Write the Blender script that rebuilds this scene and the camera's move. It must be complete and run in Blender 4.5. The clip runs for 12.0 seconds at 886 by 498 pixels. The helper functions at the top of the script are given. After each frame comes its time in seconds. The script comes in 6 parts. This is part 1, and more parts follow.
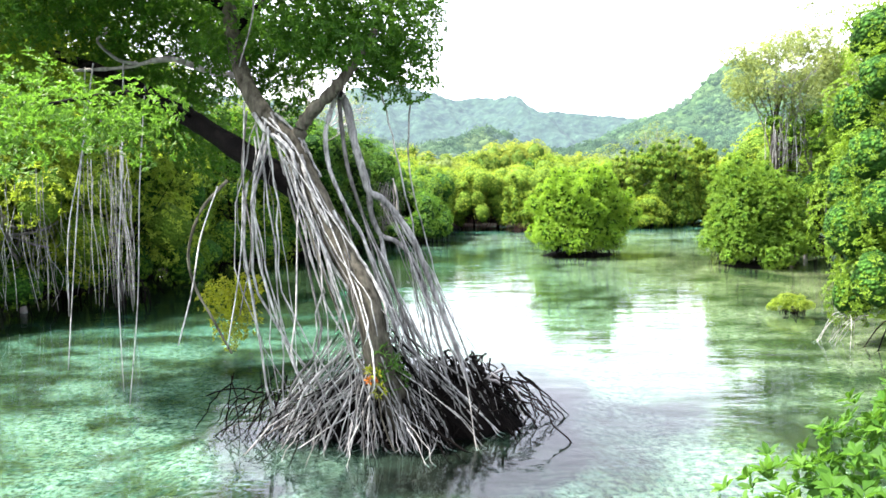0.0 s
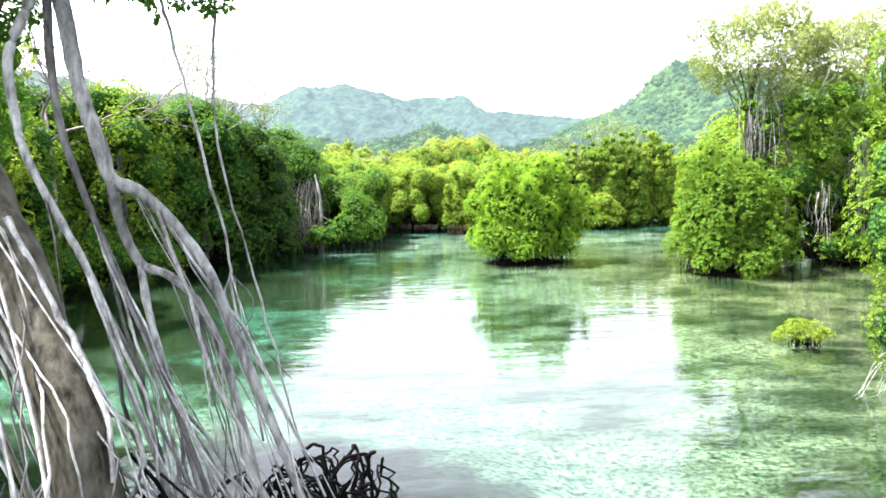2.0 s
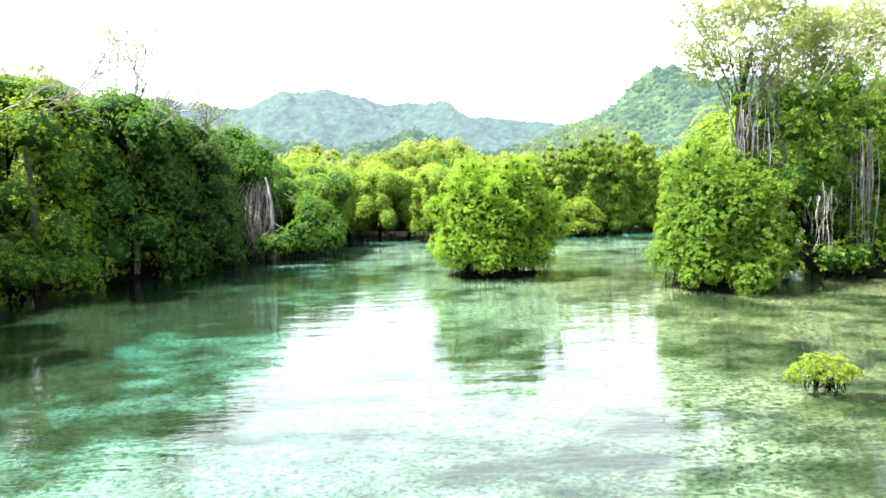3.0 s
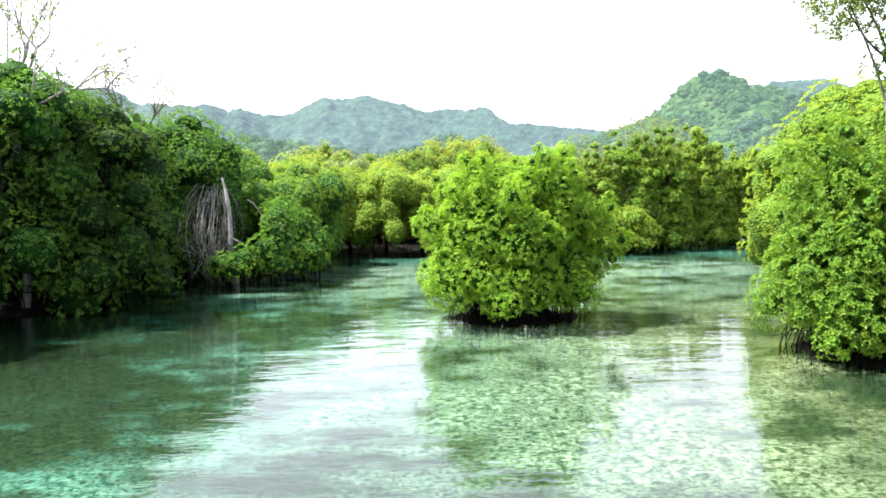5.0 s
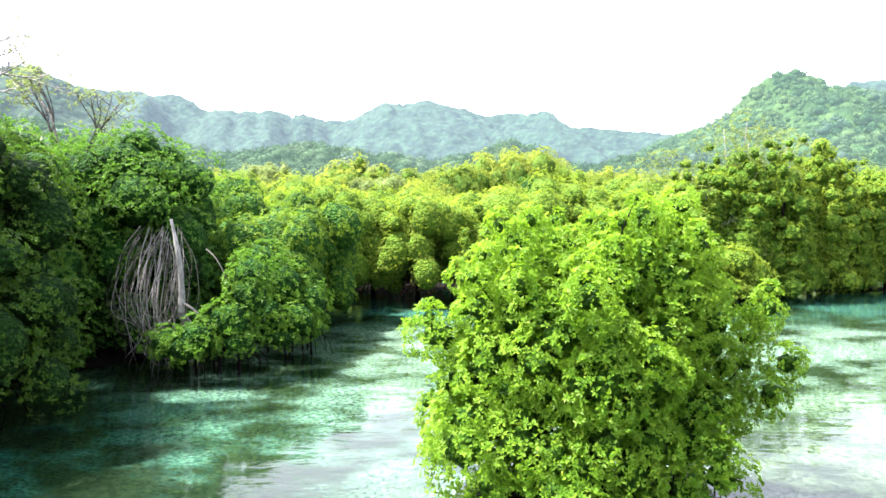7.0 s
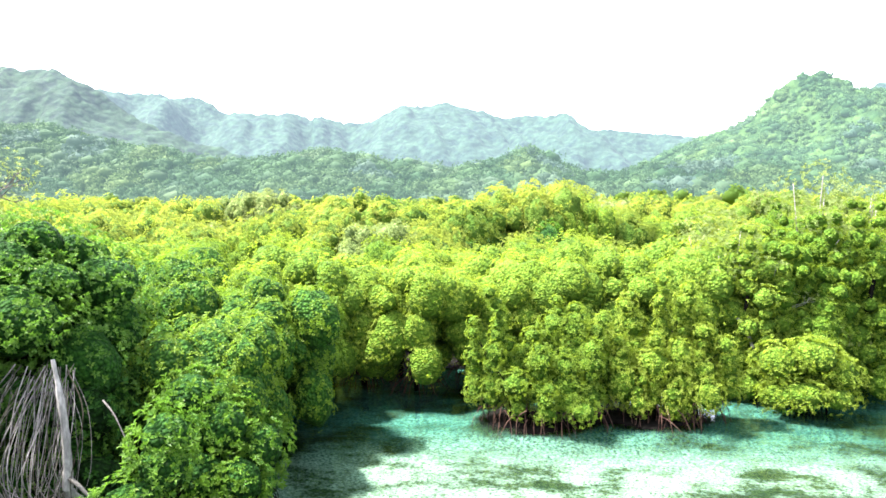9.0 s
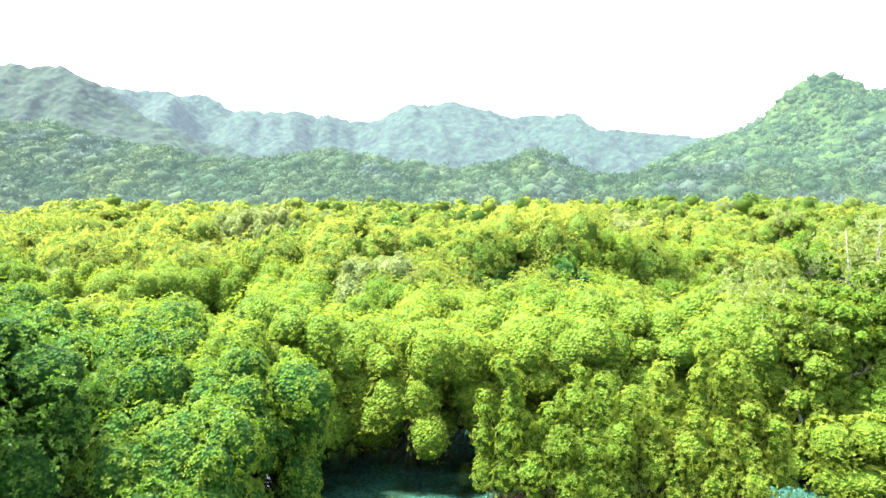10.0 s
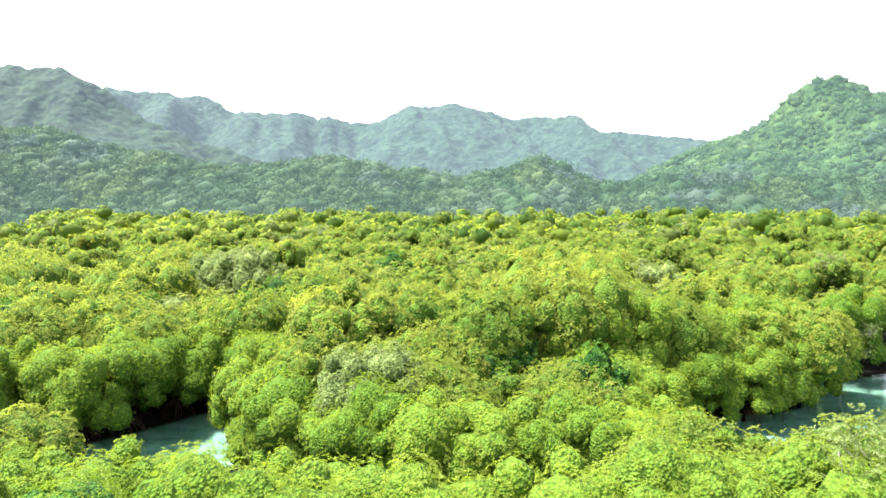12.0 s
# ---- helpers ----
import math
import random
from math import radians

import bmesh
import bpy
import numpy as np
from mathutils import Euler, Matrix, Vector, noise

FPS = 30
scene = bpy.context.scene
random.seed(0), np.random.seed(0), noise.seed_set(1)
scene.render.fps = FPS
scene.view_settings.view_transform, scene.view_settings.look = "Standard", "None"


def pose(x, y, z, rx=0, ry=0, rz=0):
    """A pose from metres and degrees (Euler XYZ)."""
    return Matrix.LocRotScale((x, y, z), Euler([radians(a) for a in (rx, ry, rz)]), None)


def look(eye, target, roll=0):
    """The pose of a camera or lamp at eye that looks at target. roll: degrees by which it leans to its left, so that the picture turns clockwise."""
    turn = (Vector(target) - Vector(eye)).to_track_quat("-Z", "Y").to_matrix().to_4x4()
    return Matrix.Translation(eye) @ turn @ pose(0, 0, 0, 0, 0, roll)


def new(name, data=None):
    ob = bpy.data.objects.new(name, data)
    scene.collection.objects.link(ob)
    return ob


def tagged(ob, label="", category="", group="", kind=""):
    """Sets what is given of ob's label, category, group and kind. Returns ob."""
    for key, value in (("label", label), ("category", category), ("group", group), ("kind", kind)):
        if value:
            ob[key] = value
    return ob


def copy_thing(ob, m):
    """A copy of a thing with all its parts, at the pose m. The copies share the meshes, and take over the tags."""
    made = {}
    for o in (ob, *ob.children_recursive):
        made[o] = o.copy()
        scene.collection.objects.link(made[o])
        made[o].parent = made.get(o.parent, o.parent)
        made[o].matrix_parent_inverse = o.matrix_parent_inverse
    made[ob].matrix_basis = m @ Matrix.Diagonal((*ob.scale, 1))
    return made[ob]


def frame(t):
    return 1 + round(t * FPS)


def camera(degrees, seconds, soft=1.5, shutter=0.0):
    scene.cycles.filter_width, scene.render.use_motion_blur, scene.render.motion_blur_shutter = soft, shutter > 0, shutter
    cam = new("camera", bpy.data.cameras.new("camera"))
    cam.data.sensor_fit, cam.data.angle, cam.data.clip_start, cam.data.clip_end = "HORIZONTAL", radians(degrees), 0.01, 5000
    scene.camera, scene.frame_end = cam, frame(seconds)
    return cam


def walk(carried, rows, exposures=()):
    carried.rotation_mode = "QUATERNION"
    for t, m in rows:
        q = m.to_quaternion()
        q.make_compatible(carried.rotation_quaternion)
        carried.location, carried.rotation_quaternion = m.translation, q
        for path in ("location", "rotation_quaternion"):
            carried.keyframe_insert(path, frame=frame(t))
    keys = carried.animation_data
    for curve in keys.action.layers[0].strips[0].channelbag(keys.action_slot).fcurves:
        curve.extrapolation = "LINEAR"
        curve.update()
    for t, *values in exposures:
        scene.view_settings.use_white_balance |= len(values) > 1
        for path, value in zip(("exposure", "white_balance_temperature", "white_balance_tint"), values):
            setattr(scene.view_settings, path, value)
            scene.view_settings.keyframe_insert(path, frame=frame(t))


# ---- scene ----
cam = camera(65.4, 12.0, soft=1.6)
PATH = [
    (0.0, (1.700, 6.599, 4.492), (1.455, 16.554, 3.537), -1.00),
    (0.5, (1.913, 8.150, 4.414), (1.858, 18.105, 3.469), -1.10),
    (1.0, (2.150, 9.624, 4.349), (2.260, 19.579, 3.394), -1.00),
    (1.5, (2.437, 11.108, 4.274), (2.717, 21.058, 3.314), -1.20),
    (2.0, (2.798, 12.787, 4.261), (3.278, 22.727, 3.291), -1.20),
    (2.5, (3.523, 14.550, 4.127), (4.118, 24.490, 3.207), -1.30),
    (3.0, (4.134, 16.493, 4.111), (4.859, 26.423, 3.216), -1.20),
    (5.0, (6.232, 26.221, 4.008), (6.392, 36.186, 3.218), -0.90),
    (5.5, (6.592, 28.628, 4.054), (6.577, 38.598, 3.289), -0.80),
    (6.0, (6.762, 31.096, 4.223), (6.597, 41.066, 3.493), -0.60),
    (6.5, (7.039, 33.786, 4.680), (6.569, 43.751, 3.945), -0.60),
    (7.0, (7.189, 35.945, 5.422), (6.484, 45.895, 4.707), -0.70),
    (9.0, (7.330, 42.878, 8.446), (6.365, 52.808, 7.751), -0.60),
    (9.5, (7.165, 44.602, 9.404), (6.145, 54.527, 8.699), -0.50),
    (10.0, (6.964, 46.412, 10.375), (5.914, 56.332, 9.655), -0.20),
    (10.5, (6.727, 48.113, 11.317), (5.677, 58.028, 10.602), -0.20),
    (11.0, (6.440, 49.961, 12.329), (5.400, 59.881, 11.599), -0.20),
    (11.5, (6.284, 52.110, 13.208), (5.214, 62.025, 12.483), -0.00),
    (12.0, (5.950, 54.013, 14.102), (4.890, 63.928, 13.387), -0.10),
]
walk(cam, [(t, look(eye, target, roll)) for t, eye, target, roll in PATH], exposures=[(0.0, 2.88, 6450, 18), (1.5, 2.95, 6450, 18), (3.0, 2.92, 6450, 18), (5.0, 2.56, 6380, 17), (6.5, 2.80, 6380, 17), (9.0, 3.09, 6420, 17), (12.0, 2.55, 6480, 17)])

# ---- light: hazy bright sky, sun from the left ----
SUN_AZ, SUN_EL = radians(-89), radians(61)      # azimuth clockwise from +Y
world = bpy.data.worlds.new("sky")
scene.world = world
world.use_nodes = True
wn, wl = world.node_tree.nodes, world.node_tree.links
sky = wn.new("ShaderNodeTexSky")
sky.sky_type = "NISHITA"
sky.sun_disc = False
sky.sun_elevation, sky.sun_rotation = SUN_EL, SUN_AZ
sky.air_density, sky.dust_density, sky.ozone_density = 1.0, 3.0, 1.0
pale = wn.new("ShaderNodeHueSaturation")
pale.inputs["Saturation"].default_value = 0.35
wl.new(sky.outputs[0], pale.inputs["Color"])
wl.new(pale.outputs[0], wn["Background"].inputs["Color"])
wn["Background"].inputs["Strength"].default_value = 0.14
sun = new("sun", bpy.data.lights.new("sun", "SUN"))
sun.data.energy, sun.data.angle, sun.data.color = 3.7, radians(1.5), (1.0, 0.94, 0.82)
sun.matrix_world = look((math.cos(SUN_EL) * math.sin(SUN_AZ) * 60, math.cos(SUN_EL) * math.cos(SUN_AZ) * 60, math.sin(SUN_EL) * 60), (0, 0, 0))

# ---- materials ----
def nodes_of(name):
    m = bpy.data.materials.new(name)
    m.use_nodes = True
    return m, m.node_tree.nodes, m.node_tree.links, m.node_tree.nodes["Principled BSDF"]


def ramp(n, l, source, stops):
    r = n.new("ShaderNodeValToRGB")
    e = r.color_ramp.elements
    while len(e) < len(stops):
        e.new(0.5)
    for el, (p, c) in zip(e, stops):
        el.position, el.color = p, (*c, 1)
    l.new(source, r.inputs[0])
    return r.outputs[0]


def noise_of(n, l, scale, detail=4.0, rough=0.55, coord=None, stretch=None):
    t = n.new("ShaderNodeTexNoise")
    t.inputs["Scale"].default_value, t.inputs["Detail"].default_value, t.inputs["Roughness"].default_value = scale, detail, rough
    if coord is None:
        coord = n.new("ShaderNodeNewGeometry").outputs["Position"]
    if stretch:
        m = n.new("ShaderNodeMapping")
        m.inputs["Scale"].default_value = stretch
        l.new(coord, m.inputs["Vector"])
        coord = m.outputs[0]
    l.new(coord, t.inputs["Vector"])
    return t.outputs[0]


def mixed(n, l, fac, a, b, blend="MIX"):
    x = n.new("ShaderNodeMix")
    x.data_type, x.blend_type = "RGBA", blend
    for slot, v in ((0, fac), (6, a), (7, b)):
        if hasattr(v, "is_linked"):
            l.new(v, x.inputs[slot])
        elif isinstance(v, (int, float)):
            x.inputs[slot].default_value = v
        else:
            x.inputs[slot].default_value = (*v, 1)
    return x.outputs[2]


def bumped(n, l, p, height, strength, distance):
    b = n.new("ShaderNodeBump")
    b.inputs["Strength"].default_value, b.inputs["Distance"].default_value = strength, distance
    l.new(height, b.inputs["Height"])
    l.new(b.outputs[0], p.inputs["Normal"])


def leaf_material(name, dark, mid, light, through_colour, glow=0.35, rough=0.42, air=0.0, odd=(0.36, 0.33, 0.04), stand=0.0, clump_scale=0.8):
    """Leathery leaves: colour varies leaf by leaf, clump by clump and tree by tree; some light comes through them."""
    m, n, l, p = nodes_of(name)
    geo = n.new("ShaderNodeNewGeometry")
    c = ramp(n, l, geo.outputs["Random Per Island"], [(0.0, dark), (0.5, mid), (0.97, light), (1.0, odd)])
    clump = noise_of(n, l, clump_scale, 2.0)
    c = mixed(n, l, ramp(n, l, clump, [(0.35, (0, 0, 0)), (0.7, (0.7, 0.7, 0.7))]), c, light)
    info = n.new("ShaderNodeObjectInfo")
    tone = ramp(n, l, info.outputs["Random"], [(0.0, (0.58, 0.74, 0.62)), (0.3, (0.86, 0.92, 0.84)), (0.6, (1, 1, 1)), (0.85, (1.14, 1.08, 0.86)), (1.0, (1.04, 1.0, 1.15))])
    c = mixed(n, l, 1.0, c, tone, "MULTIPLY")
    if stand:                                         # a joined wood: single crowns of other kinds, by cells with uneven edges
        pos = n.new("ShaderNodeNewGeometry").outputs["Position"]
        wave = n.new("ShaderNodeTexNoise")
        wave.inputs["Scale"].default_value, wave.inputs["Detail"].default_value = stand * 2.5, 2.0
        l.new(pos, wave.inputs["Vector"])
        shift = n.new("ShaderNodeVectorMath")
        shift.operation = "MULTIPLY_ADD"
        l.new(wave.outputs["Color"], shift.inputs[0])
        shift.inputs[1].default_value = (0.5 / stand, 0.5 / stand, 0)
        l.new(pos, shift.inputs[2])
        cell = n.new("ShaderNodeTexVoronoi")
        cell.voronoi_dimensions = "2D"
        cell.inputs["Scale"].default_value = stand
        l.new(shift.outputs[0], cell.inputs["Vector"])
        grey = n.new("ShaderNodeSeparateColor")
        l.new(cell.outputs["Color"], grey.inputs[0])
        kind = ramp(n, l, grey.outputs[0], [(0.05, (0.30, 0.52, 0.46)), (0.3, (0.74, 0.88, 0.80)), (0.6, (1.02, 1.01, 0.95)), (0.8, (1.28, 1.12, 0.72)), (0.95, (1.0, 0.90, 1.7))])
        c = mixed(n, l, 1.0, c, kind, "MULTIPLY")
    l.new(c, p.inputs["Base Color"])
    p.inputs["Roughness"].default_value = rough
    p.inputs["Specular IOR Level"].default_value = 0.14
    if air:                                           # far woods: haze put in as emission of the leaves
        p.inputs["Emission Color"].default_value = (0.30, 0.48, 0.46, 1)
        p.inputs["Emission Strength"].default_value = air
    t = n.new("ShaderNodeBsdfTranslucent")
    l.new(mixed(n, l, 0.55, c, through_colour), t.inputs["Color"])
    s = n.new("ShaderNodeMixShader")
    s.inputs[0].default_value = glow
    l.new(p.outputs[0], s.inputs[1])
    l.new(t.outputs[0], s.inputs[2])
    l.new(s.outputs[0], n["Material Output"].inputs["Surface"])
    return m


LEAF = leaf_material("mangrove_leaf", (0.100, 0.160, 0.018), (0.123, 0.187, 0.023), (0.178, 0.250, 0.034), (0.30, 0.43, 0.025), 0.54, 0.6, 0.0, (0.25, 0.30, 0.035))
LEAF_BUSH = leaf_material("bush_leaf", (0.052, 0.138, 0.011), (0.090, 0.204, 0.016), (0.192, 0.318, 0.030), (0.265, 0.48, 0.017), 0.5, 0.45, 0.0, (0.26, 0.33, 0.03))
# green darkened in the colour for foliage that lies in shade
LEAF_DARK = leaf_material("shade_dark_leaf", (0.008, 0.033, 0.006), (0.018, 0.064, 0.010), (0.046, 0.128, 0.018), (0.07, 0.18, 0.015), 0.3, 0.6, 0.0, (0.07, 0.16, 0.02))
LEAF_MID = leaf_material("mid_green_leaf", (0.038, 0.086, 0.010), (0.072, 0.142, 0.014), (0.145, 0.232, 0.02), (0.20, 0.34, 0.02), 0.4, 0.55, 0.0, (0.22, 0.28, 0.03))
LEAF_OLD = leaf_material("old_tree_leaf", (0.016, 0.056, 0.009), (0.034, 0.099, 0.014), (0.088, 0.182, 0.022), (0.12, 0.29, 0.02), 0.42, 0.5, 0.0, (0.14, 0.24, 0.03))
# a step lighter, likewise with the bank's shade put into the green
LEAF_BANK = leaf_material("shaded_bank_leaf", (0.010, 0.036, 0.006), (0.020, 0.060, 0.009), (0.052, 0.108, 0.014), (0.09, 0.19, 0.015), 0.34, 0.55, 0.0, (0.10, 0.15, 0.02))
LEAF_FRESH = leaf_material("fresh_green_leaf", (0.052, 0.124, 0.012), (0.076, 0.164, 0.016), (0.14, 0.240, 0.026), (0.24, 0.38, 0.022), 0.42, 0.5, 0.0, (0.20, 0.26, 0.03))
LEAF_PALE = leaf_material("pale_leaf", (0.086, 0.128, 0.034), (0.116, 0.166, 0.048), (0.165, 0.214, 0.070), (0.24, 0.31, 0.07), 0.35, 0.6, 0.0, (0.18, 0.20, 0.09))
LEAF_AIRY = leaf_material("airy_leaf", (0.135, 0.180, 0.055), (0.175, 0.225, 0.072), (0.235, 0.280, 0.100), (0.36, 0.42, 0.10), 0.5, 0.6, 0.0, (0.25, 0.27, 0.10))
LEAF_GOLD = leaf_material("yellowing_leaf", (0.115, 0.165, 0.012), (0.17, 0.22, 0.014), (0.25, 0.285, 0.02), (0.34, 0.38, 0.02))


def bark_material(name, dark, light, scale=9.0, rough=0.85):
    m, n, l, p = nodes_of(name)
    a = noise_of(n, l, scale, 6.0, 0.65, stretch=(1, 1, 0.3))
    b = noise_of(n, l, 1.6, 3.0)
    c = ramp(n, l, a, [(0.3, dark), (0.68, light)])
    c = mixed(n, l, ramp(n, l, b, [(0.45, (0, 0, 0)), (0.75, (0.6, 0.6, 0.6))]), c, dark)
    info = n.new("ShaderNodeObjectInfo")
    tone = ramp(n, l, info.outputs["Random"], [(0.0, (0.32, 0.31, 0.30)), (0.5, (0.9, 0.9, 0.9)), (1.0, (1.3, 1.3, 1.3))])
    l.new(mixed(n, l, 1.0, c, tone, "MULTIPLY"), p.inputs["Base Color"])
    p.inputs["Roughness"].default_value = rough
    p.inputs["Specular IOR Level"].default_value = 0.08
    bumped(n, l, p, a, 0.8, 0.03)
    return m


BARK = bark_material("grey_bark", (0.09, 0.085, 0.080), (0.36, 0.35, 0.335))
ROOT = bark_material("pale_root_bark", (0.070, 0.071, 0.068), (0.50, 0.51, 0.49), 14.0)
# wet bark, with the shade under crowns put into its near-black colour
BARK_DARK = bark_material("wet_shaded_bark", (0.0010, 0.0009, 0.0007), (0.0065, 0.0052, 0.0042))
BARK_MOSS = bark_material("mossy_bark", (0.014, 0.014, 0.008), (0.19, 0.18, 0.14))
BARK_RED = bark_material("reddish_root_bark", (0.022, 0.012, 0.010), (0.11, 0.065, 0.05))
HUMUS_ORANGE = bark_material("withered_orange_leaf", (0.25, 0.05, 0.01), (0.55, 0.20, 0.03))
BARK_WHITE = bark_material("bleached_wood", (0.10, 0.10, 0.095), (0.32, 0.315, 0.30), 12.0)


def bed_material():
    """Pale sand with drifts of sea grass and algae, mud under the trees blackened for their shade."""
    m, n, l, p = nodes_of("lagoon_bed")
    pos = n.new("ShaderNodeNewGeometry").outputs["Position"]
    big = noise_of(n, l, 0.16, 3.0, 0.6, pos, (1.0, 1.0, 0))
    mid = noise_of(n, l, 0.55, 5.0, 0.62, pos, (1.0, 1.5, 0))
    fine = noise_of(n, l, 4.2, 8.0, 0.72, pos, (1.0, 1.3, 0))
    xyz = n.new("ShaderNodeSeparateXYZ")
    l.new(pos, xyz.inputs[0])
    side = n.new("ShaderNodeMapRange")                # greyer marl on the open side, olive silt towards the right bank
    side.inputs["From Min"].default_value, side.inputs["From Max"].default_value = 3.0, 15.0
    l.new(xyz.outputs["X"], side.inputs["Value"])
    near = n.new("ShaderNodeMapRange")
    near.inputs["From Min"].default_value, near.inputs["From Max"].default_value = 60.0, 46.0
    l.new(xyz.outputs["Y"], near.inputs["Value"])
    both = n.new("ShaderNodeMath")
    both.operation = "MULTIPLY"
    l.new(side.outputs[0], both.inputs[0])
    l.new(near.outputs[0], both.inputs[1])
    marl = ramp(n, l, fine, [(0.40, (0.016, 0.042, 0.030)), (0.60, (0.150, 0.185, 0.145))])
    silt = ramp(n, l, fine, [(0.40, (0.020, 0.022, 0.006)), (0.60, (0.205, 0.178, 0.100))])
    sand = mixed(n, l, both.outputs[0], marl, silt)
    weed = ramp(n, l, fine, [(0.35, (0.002, 0.006, 0.003)), (0.72, (0.026, 0.036, 0.014))])
    left = n.new("ShaderNodeMapRange")                # deep water's dark teal, put into the bed towards the shaded bank
    left.inputs["From Min"].default_value, left.inputs["From Max"].default_value = 4.0, -4.0
    l.new(xyz.outputs["X"], left.inputs["Value"])
    beyond = n.new("ShaderNodeMapRange")
    beyond.inputs["From Min"].default_value, beyond.inputs["From Max"].default_value = 24.0, 34.0
    l.new(xyz.outputs["Y"], beyond.inputs["Value"])
    shady = n.new("ShaderNodeMath")
    shady.operation = "MULTIPLY"
    before = n.new("ShaderNodeMapRange")
    before.inputs["From Min"].default_value, before.inputs["From Max"].default_value = 62.0, 54.0
    l.new(xyz.outputs["Y"], before.inputs["Value"])
    stretch_of = n.new("ShaderNodeMath")
    stretch_of.operation = "MULTIPLY"
    l.new(beyond.outputs[0], stretch_of.inputs[0])
    l.new(before.outputs[0], stretch_of.inputs[1])
    l.new(left.outputs[0], shady.inputs[0])
    l.new(stretch_of.outputs[0], shady.inputs[1])
    sand = mixed(n, l, shady.outputs[0], sand, ramp(n, l, fine, [(0.38, (0.003, 0.028, 0.020)), (0.60, (0.044, 0.140, 0.102))]))
    far = n.new("ShaderNodeMapRange")                 # clean pale sand in the middle of the lagoon further on
    far.inputs["From Min"].default_value, far.inputs["From Max"].default_value = 52.0, 62.0
    far.inputs["To Max"].default_value = 0.7
    l.new(xyz.outputs["Y"], far.inputs["Value"])
    back = n.new("ShaderNodeMapRange")
    back.inputs["From Min"].default_value, back.inputs["From Max"].default_value = 68.5, 64.5
    l.new(xyz.outputs["Y"], back.inputs["Value"])
    band = n.new("ShaderNodeMath")
    band.operation = "MULTIPLY"
    l.new(far.outputs[0], band.inputs[0])
    l.new(back.outputs[0], band.inputs[1])
    sand = mixed(n, l, band.outputs[0], sand, ramp(n, l, fine, [(0.34, (0.10, 0.115, 0.090)), (0.60, (0.30, 0.31, 0.26))]))
    creek = n.new("ShaderNodeMapRange")               # darker weedy water before the far shore
    creek.inputs["From Min"].default_value, creek.inputs["From Max"].default_value = 65.0, 69.0
    l.new(xyz.outputs["Y"], creek.inputs["Value"])
    creek_end = n.new("ShaderNodeMapRange")
    creek_end.inputs["From Min"].default_value, creek_end.inputs["From Max"].default_value = 80.0, 77.0
    l.new(xyz.outputs["Y"], creek_end.inputs["Value"])
    creek_band = n.new("ShaderNodeMath")
    creek_band.operation = "MULTIPLY"
    l.new(creek.outputs[0], creek_band.inputs[0])
    l.new(creek_end.outputs[0], creek_band.inputs[1])
    sand = mixed(n, l, creek_band.outputs[0], sand, ramp(n, l, fine, [(0.40, (0.006, 0.036, 0.030)), (0.62, (0.082, 0.170, 0.138))]))
    m1 = n.new("ShaderNodeMath")
    m1.operation = "ADD"
    l.new(big, m1.inputs[0])
    l.new(mid, m1.inputs[1])
    m2 = n.new("ShaderNodeMath")
    m2.operation = "MULTIPLY_ADD"
    l.new(m1.outputs[0], m2.inputs[0])
    m2.inputs[1].default_value, m2.inputs[2].default_value = 0.8, -0.55
    deep = n.new("ShaderNodeMapRange")                # thicker sea grass along the left bank
    deep.inputs["From Min"].default_value, deep.inputs["From Max"].default_value = 4.0, -8.0
    deep.inputs["To Max"].default_value = 0.25
    l.new(xyz.outputs["X"], deep.inputs["Value"])
    fade = n.new("ShaderNodeMapRange")
    fade.inputs["From Min"].default_value, fade.inputs["From Max"].default_value = 60.0, 53.0
    l.new(xyz.outputs["Y"], fade.inputs["Value"])
    reach = n.new("ShaderNodeMath")
    reach.operation = "MULTIPLY"
    l.new(beyond.outputs[0], reach.inputs[0])
    l.new(fade.outputs[0], reach.inputs[1])
    m2b = n.new("ShaderNodeMath")
    m2b.operation = "MULTIPLY_ADD"
    l.new(deep.outputs[0], m2b.inputs[0])
    l.new(reach.outputs[0], m2b.inputs[1])
    l.new(m2.outputs[0], m2b.inputs[2])
    m3 = n.new("ShaderNodeMath")
    m3.operation = "MULTIPLY_ADD"
    l.new(fine, m3.inputs[0])
    m3.inputs[1].default_value = 0.8
    l.new(m2b.outputs[0], m3.inputs[2])
    c = mixed(n, l, ramp(n, l, m3.outputs[0], [(0.60, (0, 0, 0)), (0.76, (1, 1, 1))]), sand, weed)
    speck = noise_of(n, l, 9.0, 5.0, 0.7, pos, (1.0, 1.5, 0))
    c = mixed(n, l, 1.0, c, ramp(n, l, speck, [(0.40, (0.14, 0.20, 0.18)), (0.53, (1, 1, 1)), (0.7, (1.35, 1.35, 1.35))]), "MULTIPLY")
    side_arm = n.new("ShaderNodeMapRange")            # scoured pale marl in the side channels
    side_arm.inputs["From Min"].default_value, side_arm.inputs["From Max"].default_value = 79.0, 82.0
    side_arm.inputs["To Max"].default_value = 0.8
    l.new(xyz.outputs["Y"], side_arm.inputs["Value"])
    c = mixed(n, l, side_arm.outputs[0], c, ramp(n, l, mid, [(0.35, (0.075, 0.125, 0.105)), (0.65, (0.19, 0.25, 0.215))]))
    z = n.new("ShaderNodeSeparateXYZ")
    l.new(pos, z.inputs[0])
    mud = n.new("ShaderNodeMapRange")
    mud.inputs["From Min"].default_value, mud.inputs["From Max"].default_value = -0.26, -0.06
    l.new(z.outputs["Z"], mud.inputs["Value"])
